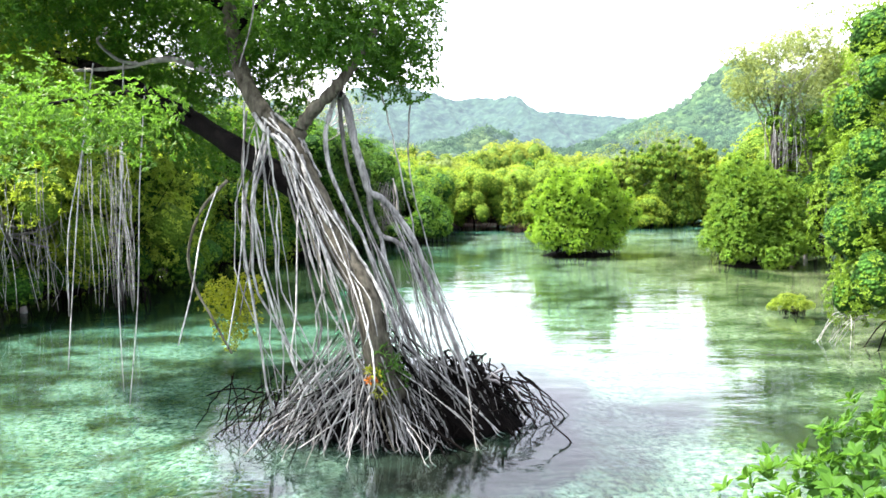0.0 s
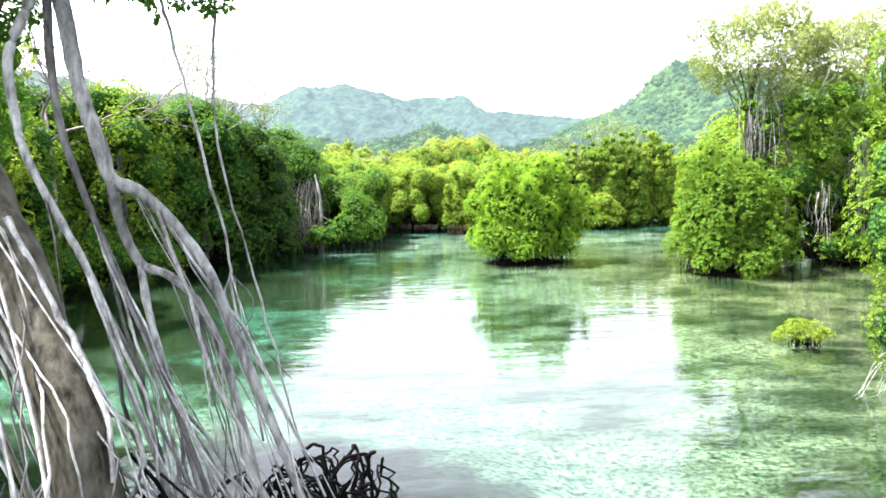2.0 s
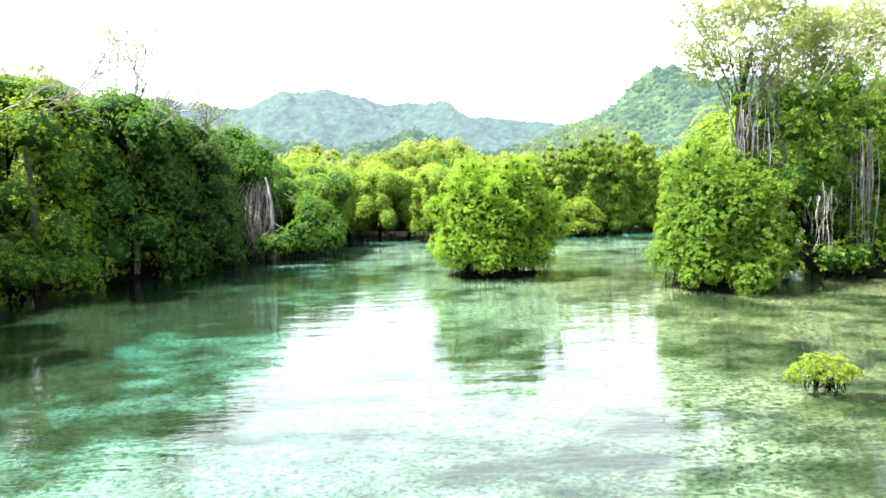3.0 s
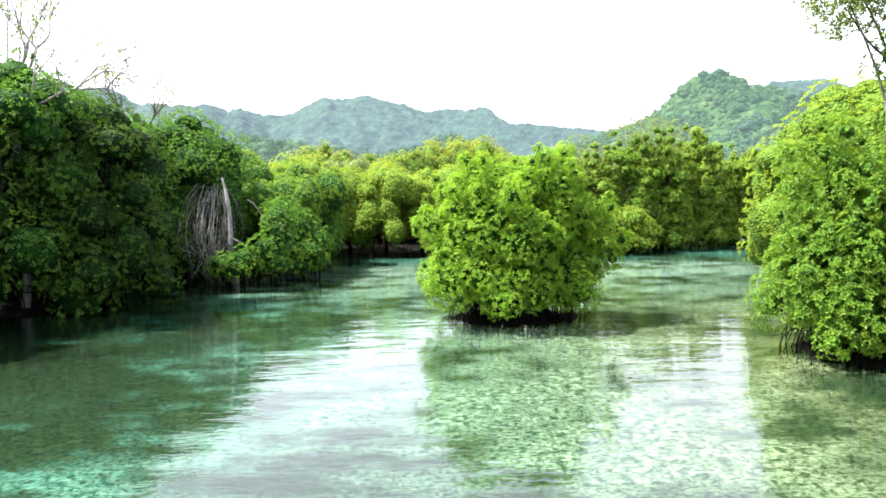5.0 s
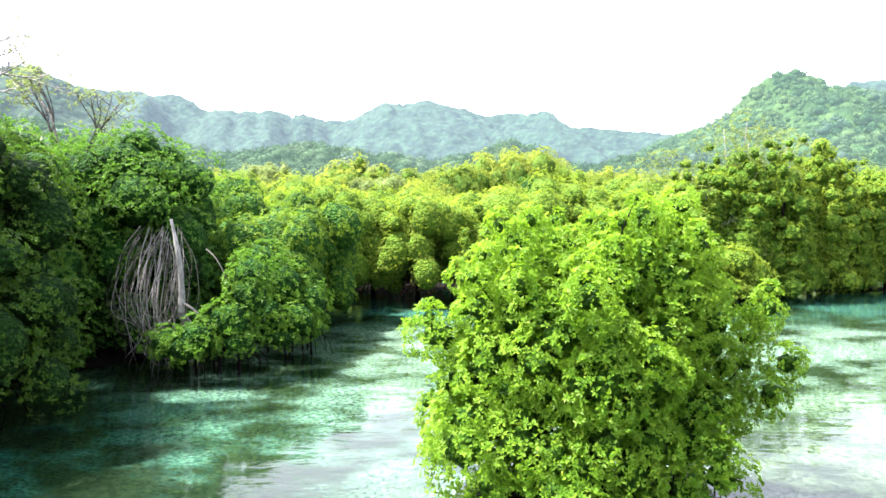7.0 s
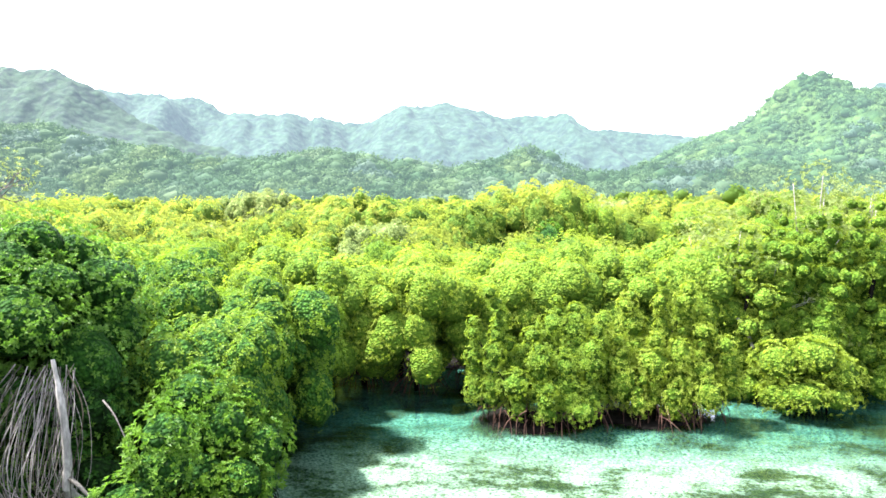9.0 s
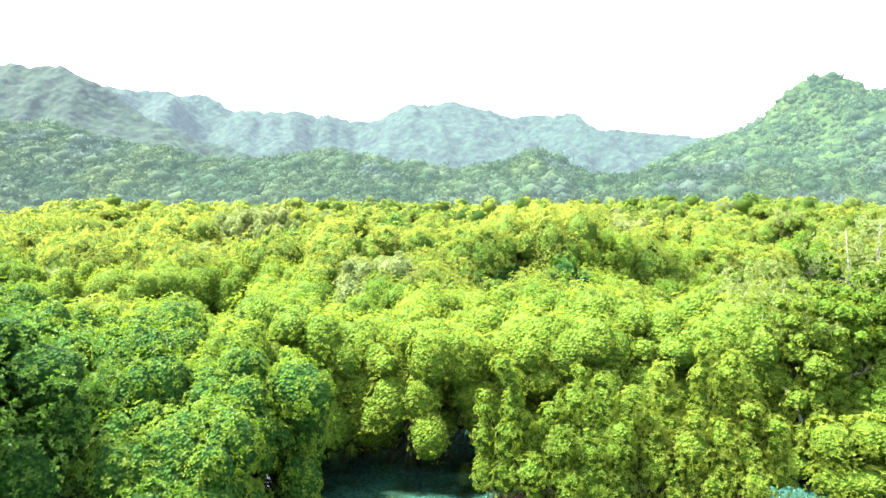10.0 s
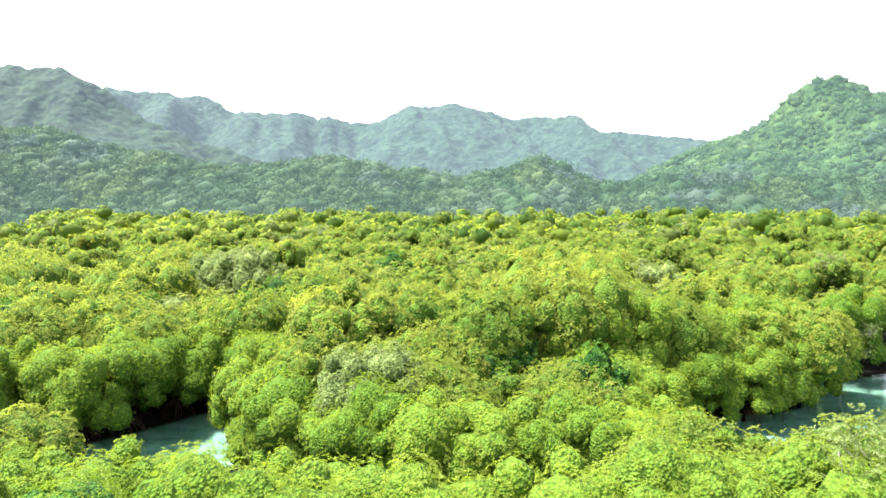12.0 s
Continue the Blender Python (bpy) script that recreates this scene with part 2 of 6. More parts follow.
    # mud taken near black: shade under the trees is put into its colour
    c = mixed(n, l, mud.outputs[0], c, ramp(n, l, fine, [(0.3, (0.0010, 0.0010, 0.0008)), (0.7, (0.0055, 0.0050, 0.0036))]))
    l.new(c, p.inputs["Base Color"])
    p.inputs["Roughness"].default_value = 0.9
    p.inputs["Specular IOR Level"].default_value = 0.08
    bumped(n, l, p, fine, 0.4, 0.08)
    return m


def water_material():
    m, n, l, p = nodes_of("clear_lagoon_water")
    p.inputs["Base Color"].default_value = (0.48, 0.90, 0.81, 1)
    p.inputs["Transmission Weight"].default_value = 1.0
    p.inputs["IOR"].default_value = 1.36
    p.inputs["Roughness"].default_value = 0.0
    pos = n.new("ShaderNodeNewGeometry").outputs["Position"]
    a = noise_of(n, l, 1.3, 3.0, 0.5, pos, (0.55, 1.6, 1))
    b = noise_of(n, l, 0.35, 2.0, 0.5, pos, (0.6, 1.4, 1))
    s = n.new("ShaderNodeMath")
    s.operation = "MULTIPLY_ADD"
    l.new(b, s.inputs[0])
    s.inputs[1].default_value = 1.6
    l.new(a, s.inputs[2])
    small = noise_of(n, l, 4.5, 2.0, 0.5, pos, (0.45, 1.8, 1))
    sum_of = n.new("ShaderNodeMath")
    sum_of.operation = "MULTIPLY_ADD"
    l.new(small, sum_of.inputs[0])
    sum_of.inputs[1].default_value = 0.22
    l.new(s.outputs[0], sum_of.inputs[2])
    bumped(n, l, p, sum_of.outputs[0], 0.25, 0.06)
    return m


BED, WATER = bed_material(), water_material()


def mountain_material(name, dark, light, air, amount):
    """Forested slope far off: haze is put in as a glow of the slope, set per range."""
    m, n, l, p = nodes_of(name)
    pos = n.new("ShaderNodeNewGeometry").outputs["Position"]
    crowns = n.new("ShaderNodeTexVoronoi")
    crowns.feature = "SMOOTH_F1"
    crowns.inputs["Scale"].default_value, crowns.inputs["Smoothness"].default_value = 0.085, 0.3
    l.new(pos, crowns.inputs["Vector"])
    a = noise_of(n, l, 0.06, 6.0, 0.7, pos)
    b = noise_of(n, l, 0.014, 3.0, 0.55, pos)
    c = ramp(n, l, a, [(0.38, dark), (0.62, light)])
    c = mixed(n, l, ramp(n, l, b, [(0.45, (0, 0, 0)), (0.75, (0.4, 0.4, 0.4))]), c, light)
    # gaps between crowns are darkened in the colour, as shade
    c = mixed(n, l, 0.4, c, ramp(n, l, crowns.outputs["Distance"], [(0.15, (1, 1, 1)), (0.75, (0.15, 0.2, 0.2))]), "MULTIPLY")
    l.new(c, p.inputs["Base Color"])
    p.inputs["Roughness"].default_value = 0.95
    p.inputs["Specular IOR Level"].default_value = 0.1
    low = n.new("ShaderNodeMath")
    low.operation = "SUBTRACT"
    l.new(a, low.inputs[0])
    l.new(crowns.outputs["Distance"], low.inputs[1])
    bumped(n, l, p, low.outputs[0], 0.6, 5.0)
    # painted haze: the slope itself emits the air's bluish light
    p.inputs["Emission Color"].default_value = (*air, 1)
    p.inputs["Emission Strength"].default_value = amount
    return m


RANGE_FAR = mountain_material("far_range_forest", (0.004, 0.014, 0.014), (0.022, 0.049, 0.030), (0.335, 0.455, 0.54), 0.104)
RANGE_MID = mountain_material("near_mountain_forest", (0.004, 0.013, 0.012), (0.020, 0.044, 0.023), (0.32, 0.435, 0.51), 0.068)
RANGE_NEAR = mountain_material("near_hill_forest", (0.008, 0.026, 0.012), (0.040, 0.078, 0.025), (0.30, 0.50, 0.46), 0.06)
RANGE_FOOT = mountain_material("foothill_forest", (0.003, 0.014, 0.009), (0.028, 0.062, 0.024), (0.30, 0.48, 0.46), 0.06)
# the air value gives these crowns a painted haze glow
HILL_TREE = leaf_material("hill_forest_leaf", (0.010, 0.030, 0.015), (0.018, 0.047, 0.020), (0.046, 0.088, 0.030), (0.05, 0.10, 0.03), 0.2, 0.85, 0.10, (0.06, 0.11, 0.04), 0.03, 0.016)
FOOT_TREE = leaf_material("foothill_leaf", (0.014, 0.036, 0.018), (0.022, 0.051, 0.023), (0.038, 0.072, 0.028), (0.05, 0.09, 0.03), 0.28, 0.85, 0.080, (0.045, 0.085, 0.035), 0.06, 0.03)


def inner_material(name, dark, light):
    """Close-set leaves inside a crown, too many to pick apart: leaf-sized speckle and relief, with the crown's inner
    shade put into the colour.
    """
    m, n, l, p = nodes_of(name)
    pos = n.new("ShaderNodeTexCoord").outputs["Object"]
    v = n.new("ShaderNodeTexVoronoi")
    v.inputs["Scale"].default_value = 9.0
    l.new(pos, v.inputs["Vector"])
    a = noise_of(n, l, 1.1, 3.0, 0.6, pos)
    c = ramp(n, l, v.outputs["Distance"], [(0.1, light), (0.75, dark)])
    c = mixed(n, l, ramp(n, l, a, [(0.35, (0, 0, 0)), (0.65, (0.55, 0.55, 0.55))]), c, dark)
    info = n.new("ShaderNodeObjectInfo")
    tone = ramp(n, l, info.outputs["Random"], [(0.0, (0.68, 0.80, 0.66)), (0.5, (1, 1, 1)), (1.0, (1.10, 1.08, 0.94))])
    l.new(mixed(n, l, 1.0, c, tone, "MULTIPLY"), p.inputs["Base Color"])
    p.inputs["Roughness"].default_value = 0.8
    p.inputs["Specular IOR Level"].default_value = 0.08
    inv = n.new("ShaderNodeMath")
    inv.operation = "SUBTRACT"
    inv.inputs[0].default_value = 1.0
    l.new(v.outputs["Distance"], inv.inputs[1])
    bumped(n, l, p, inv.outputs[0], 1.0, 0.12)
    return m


FAR_WOODS = leaf_material("far_canopy", (0.121, 0.163, 0.025), (0.140, 0.184, 0.032), (0.168, 0.210, 0.042), (0.26, 0.33, 0.034), 0.54, 0.8, 0.0, (0.20, 0.27, 0.03))
WIDE_WOODS = leaf_material("wide_canopy", (0.096, 0.140, 0.022), (0.112, 0.158, 0.029), (0.138, 0.184, 0.038), (0.26, 0.33, 0.034), 0.54, 0.8, 0.0, (0.20, 0.27, 0.03), 0.19, 0.3)


# darker copy of each leaf colour, painting the shade inside its crown
INNER_OF = {"mangrove_leaf": inner_material("inner_leaf", (0.042, 0.088, 0.009), (0.108, 0.184, 0.018)), "shade_dark_leaf": inner_material("inner_dense_leaf", (0.004, 0.015, 0.003), (0.018, 0.060, 0.009)),
            "mid_green_leaf": inner_material("inner_mid_leaf", (0.012, 0.044, 0.007), (0.058, 0.150, 0.018)), "fresh_green_leaf": inner_material("inner_fresh_leaf", (0.020, 0.058, 0.006), (0.105, 0.200, 0.016)), "bush_leaf": inner_material("inner_bush_leaf", (0.012, 0.040, 0.004), (0.060, 0.140, 0.010)), "shaded_bank_leaf": inner_material("inner_bank_leaf", (0.004, 0.016, 0.003), (0.018, 0.056, 0.009)), "old_tree_leaf": inner_material("inner_old_leaf", (0.005, 0.026, 0.004), (0.026, 0.090, 0.012)), "airy_leaf": inner_material("inner_airy_leaf", (0.08, 0.12, 0.03), (0.21, 0.26, 0.08)), "pale_leaf": inner_material("inner_pale_leaf", (0.06, 0.10, 0.03), (0.19, 0.25, 0.08)), "far_canopy": inner_material("inner_far_canopy", (0.034, 0.072, 0.008), (0.090, 0.148, 0.016)), "wide_canopy": inner_material("inner_wide_canopy", (0.034, 0.072, 0.008), (0.090, 0.148, 0.016)),
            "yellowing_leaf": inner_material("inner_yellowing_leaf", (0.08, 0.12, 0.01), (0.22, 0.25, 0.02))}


# ---- building blocks ----
def mesh_of(name, verts, faces, material, smooth=False):
    """One mesh from arrays; faces is an array of quads or of triangles, or a list of both."""
    me = bpy.data.meshes.new(name)
    groups = faces if isinstance(faces, list) else [faces]
    groups = [np.asarray(f, dtype=np.int32) for f in groups if len(f)]
    v = np.asarray(verts, dtype=np.float32)
    me.vertices.add(len(v))
    me.vertices.foreach_set("co", v.ravel())
    total = sum(f.size for f in groups)
    me.loops.add(total)
    me.loops.foreach_set("vertex_index", np.concatenate([f.ravel() for f in groups]))
    sizes = np.concatenate([np.full(len(f), f.shape[1], dtype=np.int32) for f in groups])
    me.polygons.add(len(sizes))
    me.polygons.foreach_set("loop_start", np.concatenate([[0], np.cumsum(sizes)[:-1]]).astype(np.int32))
    me.polygons.foreach_set("loop_total", sizes)
    if smooth is not False:
        me.polygons.foreach_set("use_smooth", np.full(len(sizes), True) if smooth is True else smooth)
    me.update(calc_edges=True)
    me.materials.append(material)
    return me


def part(name, me, parent, label=""):
    ob = new(name, me)
    ob.parent = parent
    return tagged(ob, label)


def thing(name, at, label, category, group="", turn=0.0, kind=""):
    e = new(name)
    e.matrix_world = pose(*at, 0, 0, turn)
    return tagged(e, label, category, group, kind)


def joined(pieces):
    """(verts, quads, tris) pieces laid into one set of arrays."""
    vs, qs, ts, k = [], [], [], 0
    for v, q, t in pieces:
        vs.append(v)
        if len(q):
            qs.append(np.asarray(q) + k)
        if len(t):
            ts.append(np.asarray(t) + k)
        k += len(v)
    return np.concatenate(vs), (np.concatenate(qs) if qs else np.zeros((0, 4), int)), (np.concatenate(ts) if ts else np.zeros((0, 3), int))


def curve_through(points, per=4):
    """A smooth line through a few points (Catmull-Rom)."""
    p = np.asarray(points, float)
    p = np.vstack([2 * p[0] - p[1], p, 2 * p[-1] - p[-2]])
    u = np.linspace(0, 1, per, endpoint=False)[:, None]
    out = []
    for a, b, c, d in zip(p[:-3], p[1:-2], p[2:-1], p[3:]):
        out.append(0.5 * (2 * b + (c - a) * u + (2 * a - 5 * b + 4 * c - d) * u ** 2 + (3 * b - a - 3 * c + d) * u ** 3))
    return np.vstack(out + [p[-2:-1]])


def tube(points, r0, r1, sides=6, rng=None, knots=0.0):
    """A tapered, slightly knotty branch or root along a line."""
    p = np.asarray(points, float)
    n = len(p)
    d = np.gradient(p, axis=0)
    d /= np.linalg.norm(d, axis=1)[:, None] + 1e-9
    ref = np.where(np.abs(d[:, 2:3]) > 0.9, np.array([[1.0, 0, 0]]), np.array([[0, 0, 1.0]]))
    a = np.cross(d, ref)
    a /= np.linalg.norm(a, axis=1)[:, None]
    b = np.cross(d, a)
    r = np.linspace(r0, r1, n)
    if rng is not None and knots:
        r = r * (1 + knots * rng.normal(size=n))
    ang = np.linspace(0, 2 * np.pi, sides, endpoint=False)
    v = p[:, None] + r[:, None, None] * (np.cos(ang)[None, :, None] * a[:, None] + np.sin(ang)[None, :, None] * b[:, None])
    i, j = np.meshgrid(np.arange(n - 1), np.arange(sides), indexing="ij")
    k = (j + 1) % sides
    q = np.stack([i * sides + j, i * sides + k, (i + 1) * sides + k, (i + 1) * sides + j], -1).reshape(-1, 4)
    top = np.array([[(n - 1) * sides, (n - 1) * sides + s, (n - 1) * sides + s + 1] for s in range(1, sides - 1)])
    return v.reshape(-1, 3), q, top


def tube_mesh(name, lines, material, sides=6, rng=None, knots=0.06):
    v, q, t = joined([tube(l, a, b, sides, rng, knots) for l, a, b in lines])
    return mesh_of(name, v, [q, t], material, True)


def leaf_fan(centres, axes, k, length, width, rng, spread=(35, 80), fine=True):
    """Rosettes of k leaves at the ends of twigs. A fine leaf has six corners and a fold along its rib, a coarse one four."""
    n = len(centres)
    c = np.repeat(centres, k, 0)
    ax = np.repeat(axes, k, 0)
    m = n * k
    ref = np.where(np.abs(ax[:, 2:3]) > 0.9, np.array([[1.0, 0, 0]]), np.array([[0, 0, 1.0]]))
    e1 = np.cross(ax, ref)
    e1 /= np.linalg.norm(e1, axis=1)[:, None]
    e2 = np.cross(ax, e1)
    phi = (np.tile(np.arange(k), n) * (2 * np.pi / k) + np.repeat(rng.uniform(0, 6.28, n), k) + rng.normal(0, 0.25, m))[:, None]
    tilt = np.radians(rng.uniform(*spread, m))[:, None]
    rad = np.cos(phi) * e1 + np.sin(phi) * e2
    d = np.cos(tilt) * ax + np.sin(tilt) * rad
    nor = np.sin(tilt) * ax - np.cos(tilt) * rad
    side = np.cross(d, nor)
    size = rng.uniform(0.7, 1.2, m)[:, None]
    L, W = length * size, width * size
    droop = nor * L * 0.10
    lift = nor * W * 0.22
    base = c + d * L * 0.12
    if fine:
        v = np.stack([base, base + d * L * 0.30 + side * W * 0.46 + lift, base + d * L * 0.68 + side * W * 0.40 + lift - droop * 0.4,
                      base + d * L - droop, base + d * L * 0.68 - side * W * 0.40 + lift - droop * 0.4, base + d * L * 0.30 - side * W * 0.46 + lift], 1)
        o = np.arange(m)[:, None] * 6
        q = np.concatenate([o + [0, 1, 2, 3], o + [0, 3, 4, 5]])
    else:
        v = np.stack([base, base + d * L * 0.5 + side * W * 0.5 + lift, base + d * L - droop, base + d * L * 0.5 - side * W * 0.5 + lift], 1)
        q = np.arange(m)[:, None] * 4 + [0, 1, 2, 3]
    return v.reshape(-1, 3), q, np.zeros((0, 3), int)


def ball(detail=1):
    bm = bmesh.new()
    bmesh.ops.create_icosphere(bm, subdivisions=detail, radius=1.0)
    v = np.array([x.co[:] for x in bm.verts])
    t = np.array([[x.index for x in f.verts] for f in bm.faces])
    bm.free()
    return v, t


BALL1, BALL2 = ball(1), ball(2)


def foliage(lobes, rng, density=20, k=6, length=0.13, width=0.06, fine=True, core=0.62, under=0.35, knob=0.28, spread=(35, 80), up=0.5, inner=1.7, face=None, coarse_core=False, fill=0):
    """A crown of leaf rosettes over lobes (x, y, z, rx, ry, rz): knobbly, uneven, with gaps; a mass of inner leaves,
    coloured as shaded, keeps it dense.
    """
    lobes = np.asarray(lobes, float)
    pieces = []
    for i, (x, y, z, rx, ry, rz) in enumerate(lobes):
        s = np.array([rx, ry, rz])
        c = np.array([x, y, z])
        n = max(6, int(density * 4.2 * ((rx * ry + ry * rz + rx * rz) / 3)))
        d = rng.normal(size=(n, 3))
        d /= np.linalg.norm(d, axis=1)[:, None]
        d = d[(d[:, 2] > -0.35) | (rng.random(n) < under)]
        if face is not None:                         # sparser on the side that leans on its neighbours
            d = d[(d[:, 0] * face[0] + d[:, 1] * face[1] > -0.25) | (d[:, 2] > 0.6) | (rng.random(len(d)) < 0.3)]
        bumps = rng.normal(size=(9, 3))
        bumps /= np.linalg.norm(bumps, axis=1)[:, None]
        near = (d @ bumps.T).max(1)
        r = 0.80 + knob * np.clip((near - 0.55) / 0.45, 0, 1) ** 1.3 + rng.uniform(-0.10, 0.05, len(d)) + rng.exponential(0.035, len(d))
        p = c + d * r[:, None] * s
        inside = np.zeros(len(p), bool)
        for j, lb in enumerate(lobes):
            if j != i:
                inside |= (((p - lb[:3]) / lb[3:]) ** 2).sum(1) < 0.50
        p, d = p[~inside], d[~inside]
        if len(p):
            ax = d / s
            ax /= np.linalg.norm(ax, axis=1)[:, None]
            ax = ax + np.array([0, 0, up]) + rng.normal(0, 0.22, ax.shape)
            ax /= np.linalg.norm(ax, axis=1)[:, None]
            pieces.append(leaf_fan(p, ax, k, length, width, rng, spread, fine))
        if core:                                      # the inside of the lobe, coloured darker for shade
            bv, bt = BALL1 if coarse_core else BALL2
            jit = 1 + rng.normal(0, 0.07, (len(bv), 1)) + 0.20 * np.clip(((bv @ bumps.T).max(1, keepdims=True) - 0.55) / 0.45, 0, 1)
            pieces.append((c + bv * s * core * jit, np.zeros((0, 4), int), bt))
        if fill:                                      # leaves all through the lobe, in place of a dense core
            nf = max(4, int(fill * 4.19 * rx * ry * rz))
            e = rng.normal(size=(nf, 3))
            e /= np.linalg.norm(e, axis=1)[:, None]
            pf = c + e * s * (0.9 * rng.random((nf, 1)) ** (1 / 3))
            e = e + rng.normal(0, 0.5, e.shape) + [0, 0, 0.3]
            e /= np.linalg.norm(e, axis=1)[:, None]
            pieces.append(leaf_fan(pf, e, 5, length, width, rng, (40, 90), False))
        if inner:                                     # loose leaves between it and the shell
            ni = max(4, int(len(d) * 0.16))
            e = rng.normal(size=(ni, 3))
            e /= np.linalg.norm(e, axis=1)[:, None]
            pi = c + e * s * rng.uniform(0.55, 0.78, (ni, 1))
            e = e + rng.normal(0, 0.3, e.shape)
            e /= np.linalg.norm(e, axis=1)[:, None]
            pieces.append(leaf_fan(pi, e, 4, length * inner, width * inner * 1.2, rng, (50, 90), False))
    return joined(pieces)


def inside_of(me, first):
    """The faces from first on are the inner mass, with shade put into its colour."""
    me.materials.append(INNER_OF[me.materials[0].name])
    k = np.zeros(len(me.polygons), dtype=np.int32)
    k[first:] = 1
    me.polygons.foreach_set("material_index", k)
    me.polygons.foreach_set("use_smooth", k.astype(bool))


def crown_mesh(name, lobes, material, rng, **kw):
    v, q, t = foliage(lobes, rng, **kw)
    me = mesh_of(name, v, [q, t], material)
    inside_of(me, len(q))
    return me


def prop_root_line(rng, start, end, lift=0.5):
    a, b = np.asarray(start, float), np.asarray(end, float)
    m = a * 0.45 + b * 0.55 + [0, 0, lift * abs(a[2] - b[2])]
    m[:2] += rng.normal(0, 0.06, 2)
    return curve_through([a, m, b], 4)


# ---- the lagoon: where water lies ----
SHORE = np.array([(-60, -60), (-15, -60), (-15, 20), (-14.4, 32), (-12, 35.5), (-11.8, 44.5), (-7, 48.4), (-5, 51), (-5.3, 55.5), (-3.6, 57.6), (-0.6, 59.4), (0.2, 62.5),
                  (-0.8, 66), (-2.2, 69.5), (-2.2, 73.2), (2, 74.8), (8, 75.8), (15, 75), (19, 74.4), (24, 74), (31, 73.5), (44, 76), (60, 70),
                  (60, 64), (38, 60), (26, 57.5), (20.2, 55), (19.8, 50), (21.4, 44), (24, 40), (21, 35), (15.5, 31), (12.6, 26), (12.2, 20), (9, 14), (5, 9.5), (5, -60)], float)
CHANNELS = [np.array([(-40, 78), (-22, 83), (-15, 86.3), (-12.4, 87.8), (-10.4, 89.8), (-10, 93), (-11.5, 95.5), (-13.3, 95.8), (-15.2, 92.5), (-17.5, 89.5), (-24, 86.5), (-40, 82)], float),
            np.array([(13.0, 95.5), (14.5, 88), (17, 82), (24, 79), (50, 81), (50, 112), (34, 109.5), (29.5, 107.8), (26.6, 101), (24, 99.5), (17, 96.8)], float)]
ISLETS = [(8.9, 48.3, 3.3, 2.3), (16.9, 42.6, 2.6, 2.6), (8.2, 69.1, 3.2, 2.4), (12.5, 69.9, 3.3, 2.4), (18.6, 72.6, 2.0, 1.6), (12.6, 29.3, 0.5, 0.5), (0.6, 18.6, 4.3, 3.5), (1.7, 21.4, 3.4, 3.4)]


def poly_distance(x, y, poly):
    """Signed distance to a closed outline, negative inside."""
    p = np.stack([x, y], -1)
    d = np.full(x.shape, 1e9)
    inside = np.zeros(x.shape, bool)
    for a, b in zip(poly, np.roll(poly, -1, 0)):
        e = b - a
        w = p - a
        u = np.clip((w @ e) / (e @ e), 0, 1)
        d = np.minimum(d, np.linalg.norm(w - u[..., None] * e, axis=-1))
        c = ((a[1] > p[..., 1]) != (b[1] > p[..., 1])) & (p[..., 0] < (b[0] - a[0]) * (p[..., 1] - a[1]) / (b[1] - a[1] + 1e-12) + a[0])
        inside ^= c
    return np.where(inside, -d, d)


def dry(x, y):
    """How far a place is from open water (positive on land)."""
    x, y = np.asarray(x, float), np.asarray(y, float)
    return np.minimum.reduce([poly_distance(x, y, p) for p in (SHORE, *CHANNELS)])


def grid_mesh(name, xs, ys, height, material, smooth=True):
    X, Y = np.meshgrid(xs, ys)
    Z = height(X, Y)
    ny, nx = X.shape
    i, j = np.meshgrid(np.arange(ny - 1), np.arange(nx - 1), indexing="ij")
    q = np.stack([i * nx + j, i * nx + j + 1, (i + 1) * nx + j + 1, (i + 1) * nx + j], -1).reshape(-1, 4)
    return mesh_of(name, np.stack([X, Y, Z], -1).reshape(-1, 3), q, material, smooth)


def value_noise(x, y, seed=0, octaves=3):
    """Smooth noise on a plane, about -1 to 1."""
    out, amp, tot = np.zeros_like(x), 1.0, 0.0
    for o in range(octaves):
        r = np.random.RandomState(seed + o)
        table = r.uniform(-1, 1, (257, 257))
        fx, fy = x * 2 ** o + 37.1 * o, y * 2 ** o + 11.7 * o
        ix, iy = np.floor(fx).astype(int), np.floor(fy).astype(int)
        u, v = fx - ix, fy - iy
        u, v = u * u * (3 - 2 * u), v * v * (3 - 2 * v)
        ix, iy = ix % 256, iy % 256
        out += amp * ((table[iy, ix] * (1 - u) + table[iy, ix + 1] * u) * (1 - v) + (table[iy + 1, ix] * (1 - u) + table[iy + 1, ix + 1] * u) * v)
        tot += amp
        amp *= 0.5
    return out / tot


def bed_height(X, Y):
    d = dry(X, Y) - 2.0
    for cx, cy, rx, ry in ISLETS:                # mud heaped under the roots, some above water, also as dark backing for shade
        d = np.maximum(d, np.minimum((1 - np.hypot((X - cx) / rx, (Y - cy) / ry)) * min(rx, ry) * 1.4, 1.5) - 1.15)
    d = np.where(np.hypot(X - 0.6, Y - 19.0) < 6, np.minimum(d, -0.16), d)     # still water round the old tree
    z = np.clip(d * 0.6, -0.95, 0.12) + 0.10 * value_noise(X * 0.25, Y * 0.25, 3)
    return np.where(d > 0.6, np.clip(z, 0.03, 0.25), z)


def spaced(stops):
    return np.concatenate([np.arange(a, b, s) for a, b, s in stops])


gx = spaced([(-3200, -400, 400), (-400, -80, 40), (-80, -30, 5), (-30, 45, 0.8), (45, 90, 5), (90, 400, 40), (400, 3201, 400)])
gy = spaced([(-3200, -400, 400), (-400, -80, 40), (-80, -10, 5), (-10, 115, 0.8), (115, 400, 20), (400, 3201, 400)])
